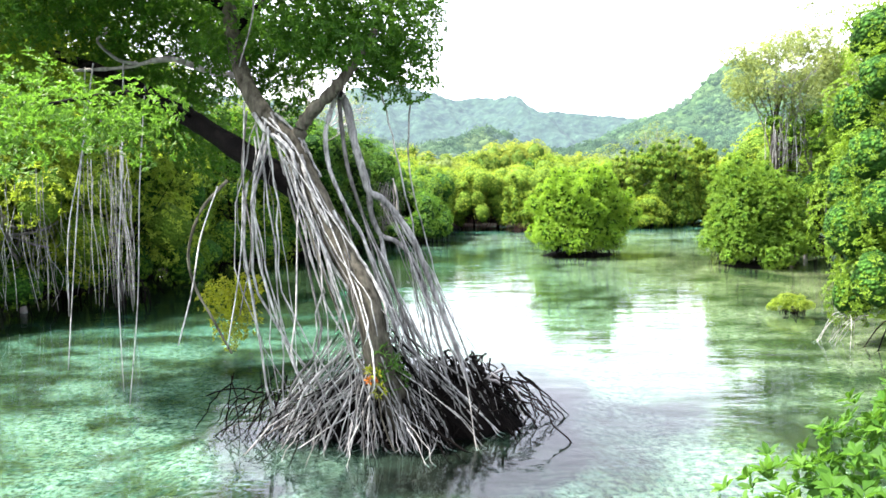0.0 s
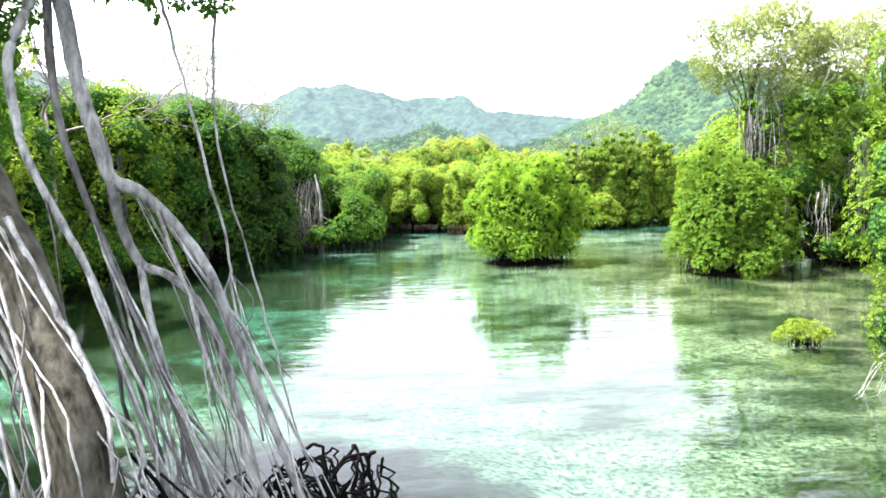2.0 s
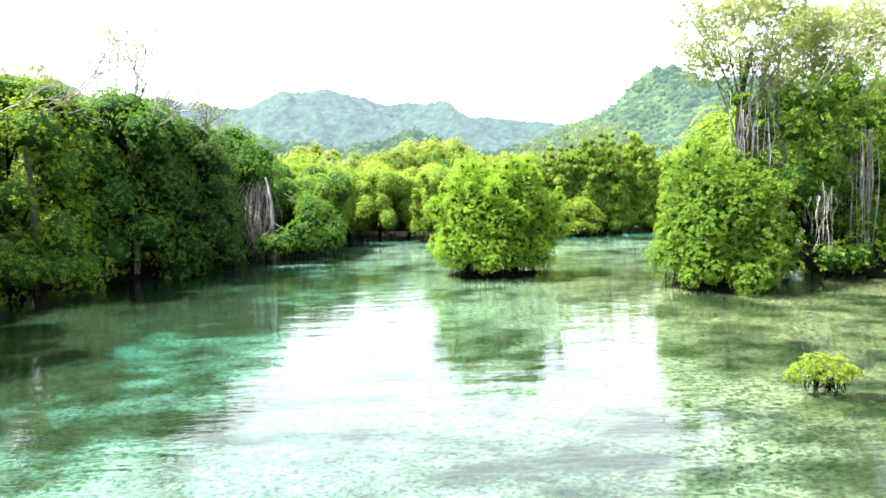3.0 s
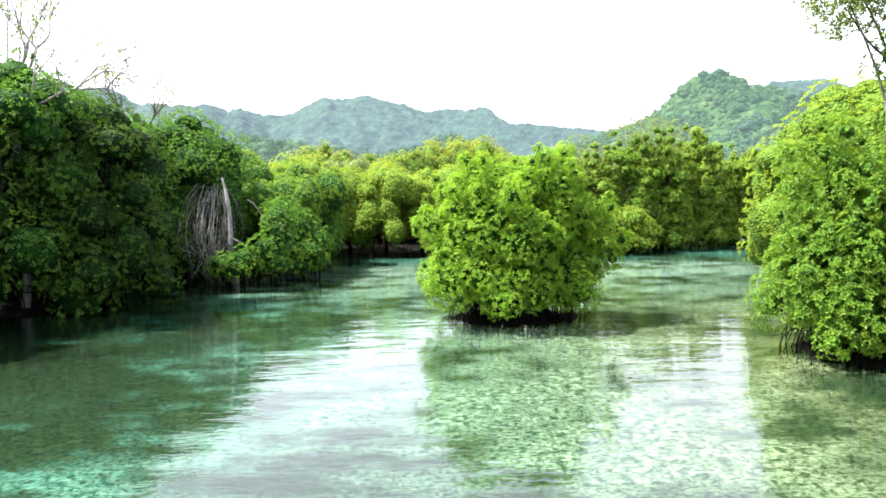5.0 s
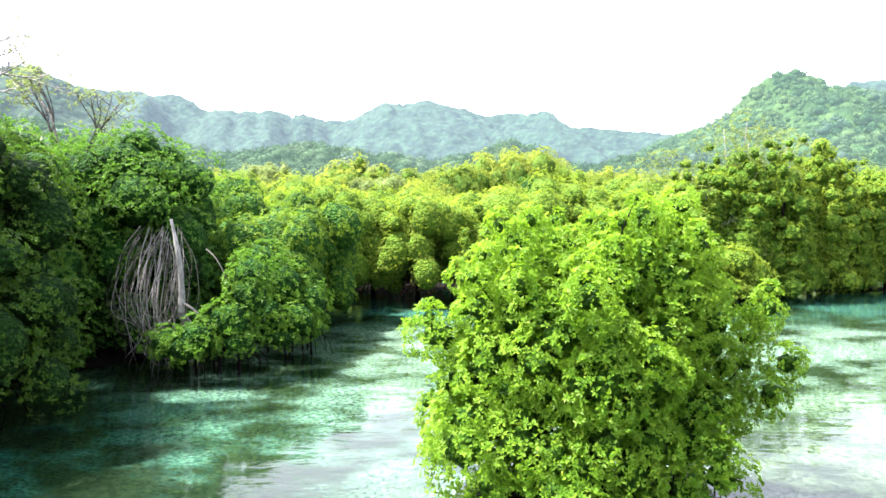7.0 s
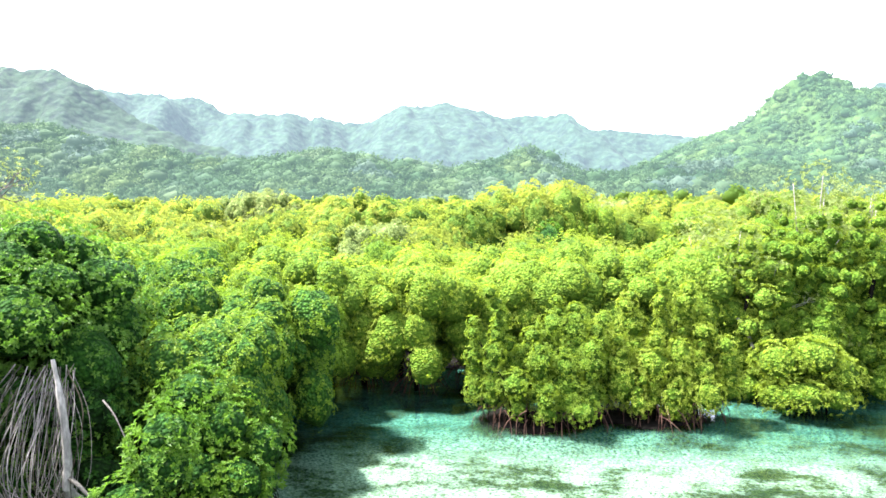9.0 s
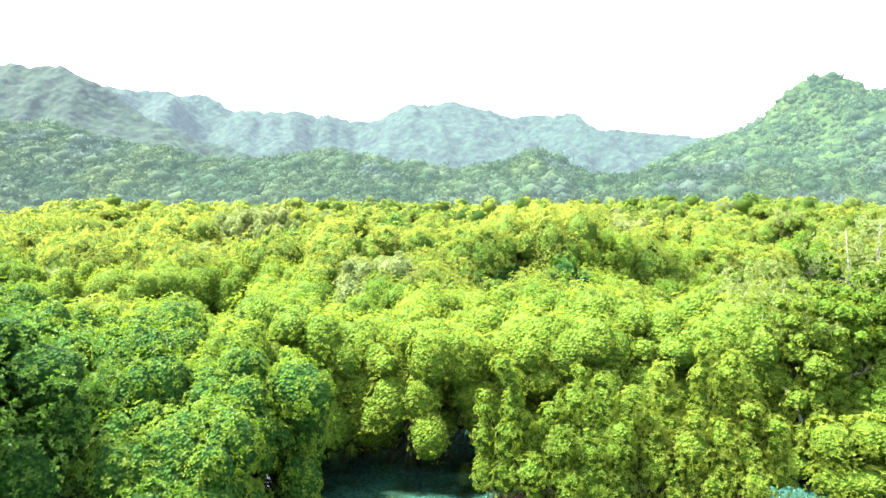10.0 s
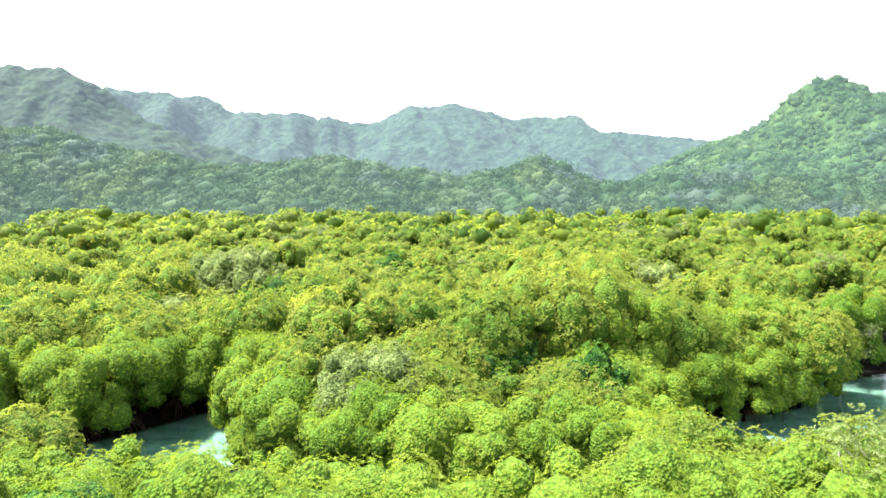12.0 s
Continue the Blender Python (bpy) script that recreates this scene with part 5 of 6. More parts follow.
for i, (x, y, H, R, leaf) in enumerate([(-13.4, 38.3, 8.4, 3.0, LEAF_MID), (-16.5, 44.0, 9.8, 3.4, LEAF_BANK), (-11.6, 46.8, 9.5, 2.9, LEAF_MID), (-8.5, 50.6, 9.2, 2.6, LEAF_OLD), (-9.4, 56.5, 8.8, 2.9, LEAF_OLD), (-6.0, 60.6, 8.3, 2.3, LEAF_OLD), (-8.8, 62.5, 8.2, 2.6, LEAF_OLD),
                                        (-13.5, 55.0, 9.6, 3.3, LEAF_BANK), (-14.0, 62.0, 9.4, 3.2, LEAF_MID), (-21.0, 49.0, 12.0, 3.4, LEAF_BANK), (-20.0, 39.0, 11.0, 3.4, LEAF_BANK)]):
    tree_of("mangrove_tree", (x, y, 0), "dense mangrove tree, its green darkened for the shaded bank", 100 + i, H, R, 11, 1.25, skirt=20, low=0.75, roots=10, group="trees of the left bank", bark=BARK_DARK, limbs=5, **{**DENSE, "leaf": leaf})
tree_of("mangrove_tree", (-6.2, 52.3, 0), "mangrove tree leaning over the water, shade put in its green", 120, 7.8, 2.3, 8, 1.1, skirt=18, low=0.7, roots=10, group="trees of the left bank", bark=BARK_DARK, limbs=5, **{**DENSE, "leaf": LEAF_BANK})
for i, (x, y, H, R) in enumerate([(-2.1, 63.4, 5.6, 2.1), (-1.9, 66.6, 6.0, 2.2), (-4.9, 66.0, 6.4, 2.4), (-2.9, 69.6, 6.2, 2.2), (-5.9, 70.2, 6.6, 2.4), (-8.6, 67.4, 6.9, 2.6), (-9.0, 72.4, 6.6, 2.5), (-12.4, 69.6, 7.4, 2.8)]):
    tree_of("mangrove_tree", (x, y, 0), "rounded green mangrove tree on the bank", 130 + i, H, R, 9, 1.1, LEAF if i in (3, 6) else LEAF_MID, bark=BARK_DARK, low=1.0, billows={"r": 0.95}, roots=12, group="trees of the left bank", limbs=4, density=46, k=5, length=0.12, width=0.07, core=0.72, fine=False, under=0.1, inner=0, spread=(58, 95), up=0.25, knob=0.16, face=(0.5, -0.85))
bush("bank_bush", (-1.6, 57.4, 0), "low dark green bush at the water's edge", 31,
     [(-1.4, -0.6, 1.0, 0.8, 0.8, 0.6), (-0.4, -0.8, 1.2, 0.8, 0.8, 0.7), (0.5, -0.3, 1.7, 0.9, 1.0, 0.8), (0.9, 0.4, 2.4, 0.8, 1.0, 0.9), (0.9, 0.6, 3.0, 0.9, 1.0, 0.8), (0.8, -0.4, 1.0, 0.7, 0.8, 0.5), (-0.6, -1.0, 0.9, 0.9, 0.6, 0.5)],
     LEAF_OLD, base=1.6, stems=8, roots=20, density=60, k=6, length=0.12, width=0.062, core=0.6, fine=False)

bush("bank_bush", (-0.1, 60.3, 0), "rounded green bush at the tip of the bank", 33,
     [(-0.6, -0.6, 1.3, 0.9, 0.9, 0.9), (0.4, -0.4, 1.2, 0.8, 0.9, 0.8), (-0.4, 0.2, 2.4, 1.1, 1.0, 1.0), (0.4, 0.9, 1.6, 0.9, 1.1, 1.0), (-1.2, 0.2, 3.3, 1.0, 1.0, 0.8), (0.2, 1.8, 1.4, 0.8, 1.0, 0.9), (-0.2, -0.9, 0.7, 0.9, 0.6, 0.5), (0.6, 0.6, 0.7, 0.6, 1.0, 0.5)],
     LEAF_OLD, base=1.5, stems=6, roots=22, density=55, k=6, length=0.12, width=0.062, core=0.62, fine=False)
# added filler bush, dark leaved to stand for the shade behind the snag
bush("bank_bush", (-5.2, 59.0, 0), "dark undergrowth filled in for the black shade behind the trunk", 32, [(-1.2, 0, 1.2, 1.3, 0.8, 1.2), (0.4, 0.2, 1.2, 1.3, 0.8, 1.2), (1.8, 0.3, 1.2, 1.2, 0.8, 1.2), (-0.4, 0.5, 3.0, 1.6, 0.8, 1.2), (1.2, 0.6, 3.0, 1.4, 0.8, 1.2), (-2.2, -1.4, 1.0, 1.0, 1.0, 1.0)],
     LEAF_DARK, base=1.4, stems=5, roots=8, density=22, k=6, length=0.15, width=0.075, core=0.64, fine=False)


def snag():
    rng = np.random.RandomState(8)
    T = thing("bleached_snag", (-3.0, 57.6, 0), "bleached bare trunk with a fan of hanging grey roots", "dead trunk")
    part("trunk", tube_mesh("trunk", [(curve_through([(-0.15, 0, 4.9), (0.0, -0.05, 4.2), (0.14, -0.1, 3.3), (0.16, -0.1, 2.4), (0.12, -0.05, 1.8), (0.12, 0.5, 1.2), (0.0, 1.0, 0.5), (-0.1, 1.2, -0.2)], 5), 0.045, 0.19)], BARK_WHITE, 9, rng), T)
    part("broken_limb", tube_mesh("broken_limb", [(curve_through([(0.12, -0.1, 2.2), (0.5, -0.25, 2.05), (1.0, -0.4, 1.7)], 4), 0.07, 0.03)], BARK_WHITE, 6, rng), T)
    part("broken_limb", tube_mesh("broken_limb", [(curve_through([(0.9, 0.2, 3.9), (1.3, 0.0, 3.6), (1.75, -0.2, 2.9)], 4), 0.025, 0.015)], BARK_WHITE, 5, rng), T)
    for i in range(74):
        x = rng.uniform(-1.6, -0.1)
        s = np.array([x, rng.uniform(0.3, 0.9), rng.uniform(4.0, 4.7)])
        bulge = (x + 0.7) * rng.uniform(0.0, 0.8) + rng.normal(-0.1, 0.28)
        m = np.array([x + bulge, rng.uniform(-0.6, 0.3), s[2] * rng.uniform(0.36, 0.6)])
        e = np.array([-0.6 + (x + 0.75) * rng.uniform(-0.4, 1.0) + rng.normal(0, 0.55), rng.uniform(-0.6, 0.5), rng.uniform(-0.3, 1.1)])
        line = curve_through([s, s * 0.6 + m * 0.4 + [rng.normal(0.5 * bulge, 0.08), 0, 0], m, m * 0.45 + e * 0.55 + [rng.normal(-0.3 * bulge, 0.2), 0, 0], e], 5)
        part("hanging_root", tube_mesh("hanging_root", [(line, rng.choice([0.006, 0.008, 0.011, 0.017]), 0.007)], (BARK, BARK_MOSS, BARK_WHITE, BARK)[i % 4], 4, rng), T)


snag()
for i, (x, y, H) in enumerate([(-8.4, 51.0, 10.6), (-10.8, 46.2, 10.4), (-12.6, 43.4, 10.2), (-8.2, 60.2, 8.6)]):
    twiggy_tree("sparse_tree", (x, y, 0), "thin pale tree with bare twigs above the thicket", 40 + i, H, 0.40, LEAF_PALE, BARK, leaves=4, levels=5, length=0.09, girth=0.16, group="sparse trees of the bank", fork_at=(0.60, 0.72))

for i, (x, y) in enumerate([(-14.6, 34.2), (-15.6, 30.2), (-12.9, 41.5), (-16.0, 26.5), (-10.9, 44.9)]):
    bush("bank_bush", (x, y, 0), "dark low undergrowth along the shaded bank", 90 + i, [(-1.2, 0, 1.1, 1.3, 1.1, 1.0), (0.4, -0.3, 1.2, 1.3, 1.1, 1.0), (1.4, 0.5, 1.0, 1.1, 1.1, 0.9), (0.0, 0.8, 1.8, 1.5, 1.2, 1.1)],
         LEAF_MID, base=1.4, stems=5, roots=10, density=22, k=6, length=0.14, width=0.07, core=0.70, fine=False)

# trees behind the old mangrove, with hanging roots
for i, (x, y, H, R) in enumerate([(-14.5, 31.5, 6.4, 2.6), (-18.5, 27.0, 7.0, 2.8), (-19.5, 34.5, 8.0, 3.0), (-12.6, 35.0, 10.4, 3.0), (-16.4, 33.0, 11.0, 3.4)]):
    t = tree_of("mangrove_tree", (x, y, 0), "yellow-green mangrove tree with hanging aerial roots", 150 + i, H, R, 10, 1.2, skirt=8 if i else 6, low=2.6, roots=12, group="trees of the left bank", limbs=5, density=18, k=6, length=0.18, width=0.085, core=0.6, fine=False, under=0.7)
    if i == 0:
        aerial_roots(t, np.random.RandomState(3), 90, (-2.0, 2.6, -2.6, 0.2, 3.2, 5.4), 0.4, 0.009, sway=0.45)
        aerial_roots(t, np.random.RandomState(6), 40, (3.6, 5.2, -2.2, -1.2, 4.2, 6.2), 0.3, 0.009, sway=0.25)
bush("bank_bush", (-11.4, 33.0, 0), "yellow-green mangrove thicket behind hanging roots", 98, [(-2.6, 0.4, 4.6, 1.3, 1.0, 1.2), (-1.0, 0.2, 5.2, 1.3, 1.0, 1.1), (0.8, 0.4, 5.6, 1.2, 1.0, 1.2), (-1.8, 0.0, 3.2, 1.2, 0.9, 1.1), (0.0, 0.2, 3.8, 1.2, 0.9, 1.1), (2.2, 0.8, 5.4, 1.1, 1.0, 1.3), (-3.0, 0.4, 2.0, 1.0, 0.8, 0.9)],
     LEAF, base=1.4, stems=5, roots=8, density=26, k=6, length=0.13, width=0.065, core=0.3, fill=14, fine=False)

# ---- trees of the right bank ----
tree_of("mangrove_tree", (13.6, 24.2, 0), "tall bright green mangrove tree standing over the water", 170, 9.4, 2.1, 9, 1.0, LEAF_MID, skirt=26, low=0.9, roots=12, group="trees of the right bank", density=75, k=6, length=0.085, width=0.046, core=0.60, under=0.7, spread=(46, 92), fine=False)


def white_roots():
    rng = np.random.RandomState(4)
    T = thing("driftwood_roots", (12.2, 25.2, 0), "bleached arching roots of a fallen branch in the shallows", "driftwood")
    for i in range(11):
        s = np.array([rng.uniform(0.0, 0.6), rng.uniform(-0.4, 0.6), rng.uniform(0.6, 1.1)])
        e = np.array([rng.uniform(-1.0, -0.2), rng.uniform(-0.8, 0.6), -0.2])
        part("root", tube_mesh("root", [(prop_root_line(rng, s, e, 0.4), 0.009, 0.006)], ROOT, 5, rng), T)


white_roots()
FIG_TOP = [(-3.0, -0.5, 9.7, 1.1), (-2.3, -0.8, 10.7, 1.1), (-1.0, -0.6, 11.3, 1.2), (0.4, -0.4, 11.7, 1.2), (-2.7, 0.0, 8.7, 0.9), (-1.5, -1.0, 9.3, 1.1), (0.0, -0.8, 10.0, 1.1), (1.5, -0.2, 10.9, 1.0), (2.7, 0.0, 10.4, 1.0), (-0.5, -1.2, 8.4, 0.9), (3.4, 0.3, 9.0, 1.0), (-3.6, -0.4, 11.2, 0.7)]
FIG_MIDDLE = [(-1.8, -0.9, 7.6, 0.8), (-0.9, -1.1, 7.0, 0.7), (0.6, -1.0, 7.5, 1.2), (1.8, -1.0, 7.1, 1.3), (3.0, -0.8, 7.5, 1.3), (0.4, -1.3, 6.1, 0.9), (1.5, -1.4, 5.6, 1.1), (2.9, -1.2, 5.6, 1.2), (4.2, -0.8, 6.6, 1.3), (4.4, -0.9, 5.0, 1.0), (2.2, -1.2, 4.5, 0.8), (0.2, 0.6, 6.4, 1.2), (2.4, 0.4, 6.4, 1.5)]


def fig_tree(at, seed):
    """Tall tree: a dense green middle and an open pale top, so that the sky shows through."""
    rng = np.random.RandomState(seed)
    T = thing("fig_tree", at, "tall tree, pale airy top, dense green middle, hanging aerial roots", "tree", "trees of the right bank")
    top = [(a + rng.normal(0, 0.2), b, c + rng.normal(0, 0.2), r, r, r * 0.8) for a, b, c, r in FIG_TOP]
    middle = [(a + rng.normal(0, 0.15), b, c + rng.normal(0, 0.15), r, r, r * 0.85) for a, b, c, r in FIG_MIDDLE]
    trunk = part("trunk", tube_mesh("trunk", [(curve_through([(0.2, 0, -0.3), (-0.4, -0.2, 2.4), (-1.4, -0.6, 5.2), (-1.6, -0.8, 7.4), (-1.0, -0.6, 9.6)], 5), 0.24, 0.09)], BARK_MOSS, 9, rng), T)
    for a, b, c, *_ in top + middle:
        q = np.array([-1.3, -0.5, 4.6 + 2.6 * rng.random()])
        part("limb", tube_mesh("limb", [(curve_through([q, (q + np.array([a, b, c])) / 2 + rng.normal(0, 0.25, 3), (a, b, c)], 4), 0.05, 0.015)], BARK_MOSS, 5, rng), trunk)
    part("top_crown", crown_mesh("top_crown", top, LEAF_AIRY, rng, density=72, k=5, length=0.12, width=0.058, core=0.0, fill=48, fine=False, under=0.9, inner=0), T, "pale thin leaves with sky between")
    part("lower_crown", crown_mesh("lower_crown", middle, LEAF_FRESH, rng, density=48, k=6, length=0.115, width=0.06, core=0.5, coarse_core=True, fine=False, under=0.8, inner=0), T, "dense green leaves")
    return T


for i, (x, y) in enumerate([(20.4, 45.6), (26.0, 47.5)]):
    t = fig_tree((x, y, 0), 180 + i)
    r = np.random.RandomState(60 + i)
    aerial_roots(t, r, 26, (-2.4, -0.4, -1.8, -1.0, 6.2, 8.4), 4.6, 0.014, sway=0.15)
    aerial_roots(t, r, 22, ((1.2, 2.6, -1.6, -0.6, 3.2, 4.4) if i == 0 else (-1.9, -0.9, -1.8, -0.9, 4.6, 6.0)), 2.2, 0.016, sway=0.2)
    if i == 0:
        aerial_roots(t, r, 12, (0.2, 1.1, -3.4, -3.0, 3.2, 4.0), 0.9, 0.009, sway=0.2)
        aerial_roots(t, r, 26, (2.9, 3.9, -2.0, -1.4, 5.0, 6.4), 0.3, 0.016, BARK, 0.15)
    tree_of("mangrove_tree", (x + 2.6, y + 2.6, 0), "dark green mangrove tree behind the tall trees", 260 + i, 5.8, 2.6, 9, 1.1, LEAF_BANK, bark=BARK_DARK, skirt=16, low=0.8, group="trees of the right bank", limbs=3, density=30, k=5, length=0.13, width=0.07, core=0.7, coarse_core=True, fine=False, inner=0, face=(-0.3, -0.95))
    bush("bank_bush", (x + 1.5, y - 2.0, 0), "dark green undergrowth beneath the tall trees", 70 + i, [(-1.0, 0.6, 4.0, 1.2, 1.0, 1.3), (0.6, 1.2, 3.4, 1.4, 1.0, 1.6), (0.3, -0.2, 0.9, 0.9, 0.7, 0.8), (2.2, 1.0, 2.2, 1.2, 1.0, 1.4), (-1.6, 0.6, 1.2, 1.1, 0.8, 1.1), (1.6, 0.2, 0.9, 1.1, 0.8, 0.8), (-2.6, 0.9, 2.4, 0.9, 0.8, 1.1)],
         LEAF_MID, base=1.2, stems=3, roots=10, density=26, k=6, length=0.14, width=0.07, core=0.6, fine=False)
tree_of("pale_tree", (-9.5, 52.4, 0), "tall pale airy tree rising above the bank", 200, 12.4, 1.5, 8, 0.85, LEAF_PALE, BARK_WHITE, skirt=5, low=6.5, category="tree", density=10, k=5, length=0.16, width=0.07, core=0.0, fine=False, under=0.9, limbs=8, drop=1.8, inner=0)
twiggy_tree("sparse_tree", (20.8, 45.0, 0), "thin pale tree with bare twigs", 61, 13.2, 0.5, LEAF_AIRY, BARK_WHITE, leaves=9, levels=4)
twiggy_tree("sparse_tree", (14.6, 24.6, 0), "thin pale tree with open twigs above the thicket", 62, 10.8, 0.5, LEAF_PALE, BARK, leaves=6, levels=4)
for i, (x, y, H, R) in enumerate([(21.5, 50.5, 8.0, 2.2), (22.8, 55.5, 7.4, 2.2), (27.5, 53.0, 9.0, 2.8), (31.0, 58.0, 8.0, 2.8), (30.0, 48.0, 10.0, 3.2), (25.0, 37.0, 8.0, 2.8), (20.5, 31.0, 8.5, 3.0), (18.5, 25.5, 9.5, 3.0), (36.0, 54.0, 9.0, 3.2)]):
    tree_of("mangrove_tree", (x, y, 0), "bright green mangrove tree on the bank", 190 + i, H, R, 9, 1.15, skirt=12, low=1.0, roots=8, group="trees of the right bank", limbs=4, density=20, k=6, length=0.14, width=0.07, core=0.70, fine=False, face=(-0.75, -0.66))

# ---- the mangrove forest beyond the lagoon ----
COARSE = dict(k=5, length=0.092, width=0.054, core=0.72, fine=False, under=0.0, inner=0, spread=(52, 95), up=0.28, knob=0.2, face=(0, -1))
SPARSE = {**COARSE, "length": 0.16, "width": 0.095, "coarse_core": True}
BROAD = {**COARSE, "length": 0.24, "width": 0.15, "k": 4, "coarse_core": True}
kinds = []
for i in range(3):       # shore trees, leafy down towards the water, on stilt roots
    kinds.append(tree_of("mangrove_tree", (0, 0, 0), "lush yellow-green mangrove tree of the far shore on reddish stilt roots", 300 + i, (6.2, 6.6, 5.8)[i], (2.1, 2.3, 1.9)[i], 9, 1.0, low=0.95, billows={"r": 0.92}, roots=26, root_bark=BARK_RED, group="forest trees", leaf=LEAF, bark=BARK_DARK, limbs=3, density=50, **{**COARSE, "under": 0.3}))
for i in range(5):       # rounded crowns of the inner forest
    kinds.append(tree_of("mangrove_tree", (0, 0, 0), "rounded bright green mangrove tree in dense forest", 310 + i, (6.3, 6.9, 5.9, 6.6, 7.4)[i], (2.3, 2.6, 2.1, 2.5, 2.2)[i], 9, 1.0, leaf=FAR_WOODS, low=3.0, billows={"r": (1.0, 1.2, 0.9, 1.1, 0.95)[i]}, group="forest trees", limbs=2, density=25, **SPARSE))
kinds.append(tree_of("pale_tree", (0, 0, 0), "pale grey-green tree with thin foliage in the forest", 320, 7.4, 2.6, 11, 0.95, LEAF_PALE, BARK, billows={"r": 0.7}, low=3.0, group="forest trees", category="tree", limbs=6, density=34, **{**SPARSE, "core": 0.7}))
kinds.append(tree_of("dark_tree", (0, 0, 0), "dark green rounded tree in the forest", 321, 7.0, 2.0, 8, 0.9, LEAF_OLD, BARK_DARK, billows={"r": 0.8}, low=2.6, group="forest trees", category="tree", limbs=2, density=25, **SPARSE))
for i in range(4):       # the same crowns further back, with fewer, larger leaf tufts
    kinds.append(tree_of("mangrove_tree", (0, 0, 0), "rounded bright green mangrove tree in dense forest", 330 + i, (6.3, 6.9, 5.9, 7.2)[i], (2.5, 2.9, 2.3, 2.6)[i], 9, 1.05, leaf=FAR_WOODS, billows={"r": (1.1, 1.35, 1.0, 1.2)[i]}, low=3.8, group="forest trees", limbs=1, density=12, **BROAD))
for x, y, turn, k, s in [(-15.0, 80.6, -20, 6, 0.8), (-19.0, 81.0, 15, 5, 0.85), (0.2, 82.6, 10, 1, 0.92), (3.0, 82.2, -20, 0, 1.0), (5.8, 82.4, 20, 2, 1.02), (8.4, 82.2, -10, 1, 0.9), (10.8, 83.0, 25, 0, 0.92), (-2.4, 84.4, -25, 2, 1.0), (-4.8, 86.8, 15, 0, 0.98), (-7.0, 89.4, -5, 2, 0.98), (12.4, 85.6, 35, 2, 0.9), (12.0, 89.0, 30, 1, 0.9),
                         (-17.8, 92.8, -15, 1, 0.9), (-16.2, 96.4, 10, 0, 0.95), (-13.6, 98.2, 25, 2, 0.95), (-19.8, 91.0, -5, 2, 0.95), (-11.0, 98.0, 5, 0, 0.9), (15.6, 98.6, -15, 2, 0.82), (18.0, 98.8, 10, 0, 0.80), (20.4, 99.0, -20, 2, 0.86), (22.8, 100.6, 25, 1, 0.80), (25.2, 102.6, 40, 0, 0.86), (27.6, 106.0, 40, 2, 0.9), (16.8, 101.4, 5, 1, 1.05), (20.0, 102.2, -10, 0, 1.15), (23.4, 104.6, 20, 1, 1.1)]:
    copy_thing(kinds[k], pose(x, y, 0, 0, 0, turn) @ Matrix.Diagonal((s * 1.1, s * 1.1, s, 1)))
rng = np.random.RandomState(77)
spots = []
for y in np.arange(82.0, 116.0, 3.3):
    half = 0.66 * (y - 52) + 10
    for x in np.arange(1 - half, 1 + half, 3.3):
        px, py = x + rng.uniform(-1.1, 1.1), y + rng.uniform(-1.1, 1.1)
        spots.append((px, py, float(dry(px, py)), rng.random(), rng.random(), rng.random()))
placed = set()
for px, py, d, u, v, w in spots:
    if d < 1.0 or w < 0.05 or py < 85 or (px < -1.5 - 0.8 * (py - 81) and py < 97 and px > -18) or (px > 11 and py < 91) or (px > 13 and 96 < py < 105 and px < 28):
        continue
    if d < 4.5:
        k = int(u * 3)
    elif u < 0.09:
        k = 8
    elif u < 0.17:
        k = 9
    elif py > 96:
        k = 10 + int(v * 4)
    else:
        k = 3 + int(v * 5)
    s = 0.80 + 0.40 * w * w + 0.1 * v
    m = pose(px, py, 0, 0, 0, 80 * v - 40)
    if k not in placed:
        placed.add(k)
        kinds[k].matrix_basis = m
    else:
        copy_thing(kinds[k], m @ Matrix.Diagonal((s, s, s * (0.84 + 0.38 * u), 1)))
for x, y, turn, k, s in [(-2.4, 72.4, 30, 1, 1.0), (0.5, 74.2, 10, 0, 1.0), (3.1, 73.4, -25, 1, 0.92), (5.5, 75.3, 30, 2, 1.04), (8.3, 75.4, -10, 0, 1.02), (11.0, 75.2, 20, 1, 1.0), (13.6, 75.7, -30, 2, 1.15), (15.8, 75.5, 15, 0, 1.12),
                         (-4.6, 74.6, 30, 2, 1.04), (-7.2, 76.0, -20, 0, 0.95), (12.7, 78.3, -20, 3, 1.02), (15.4, 78.5, 15, 5, 1.1), (18.0, 78.4, -10, 6, 1.0), (20.6, 78.3, 25, 3, 1.04), (23.2, 78.2, -25, 5, 1.05), (-9.9, 77.2, 25, 2, 0.78), (-13.0, 77.8, -15, 1, 0.69), (-16.6, 78.0, 20, 0, 0.8), (-20.4, 77.6, -30, 1, 0.85), (1.9, 75.9, 15, 2, 0.94), (-1.6, 76.3, -15, 0, 0.9)]:
    copy_thing(kinds[k], pose(x, y, -0.1, 0, 0, turn) @ Matrix.Diagonal((s * 1.12, s * 1.12, s, 1)))
# tall upright trees where the shore runs to the right
upright = []
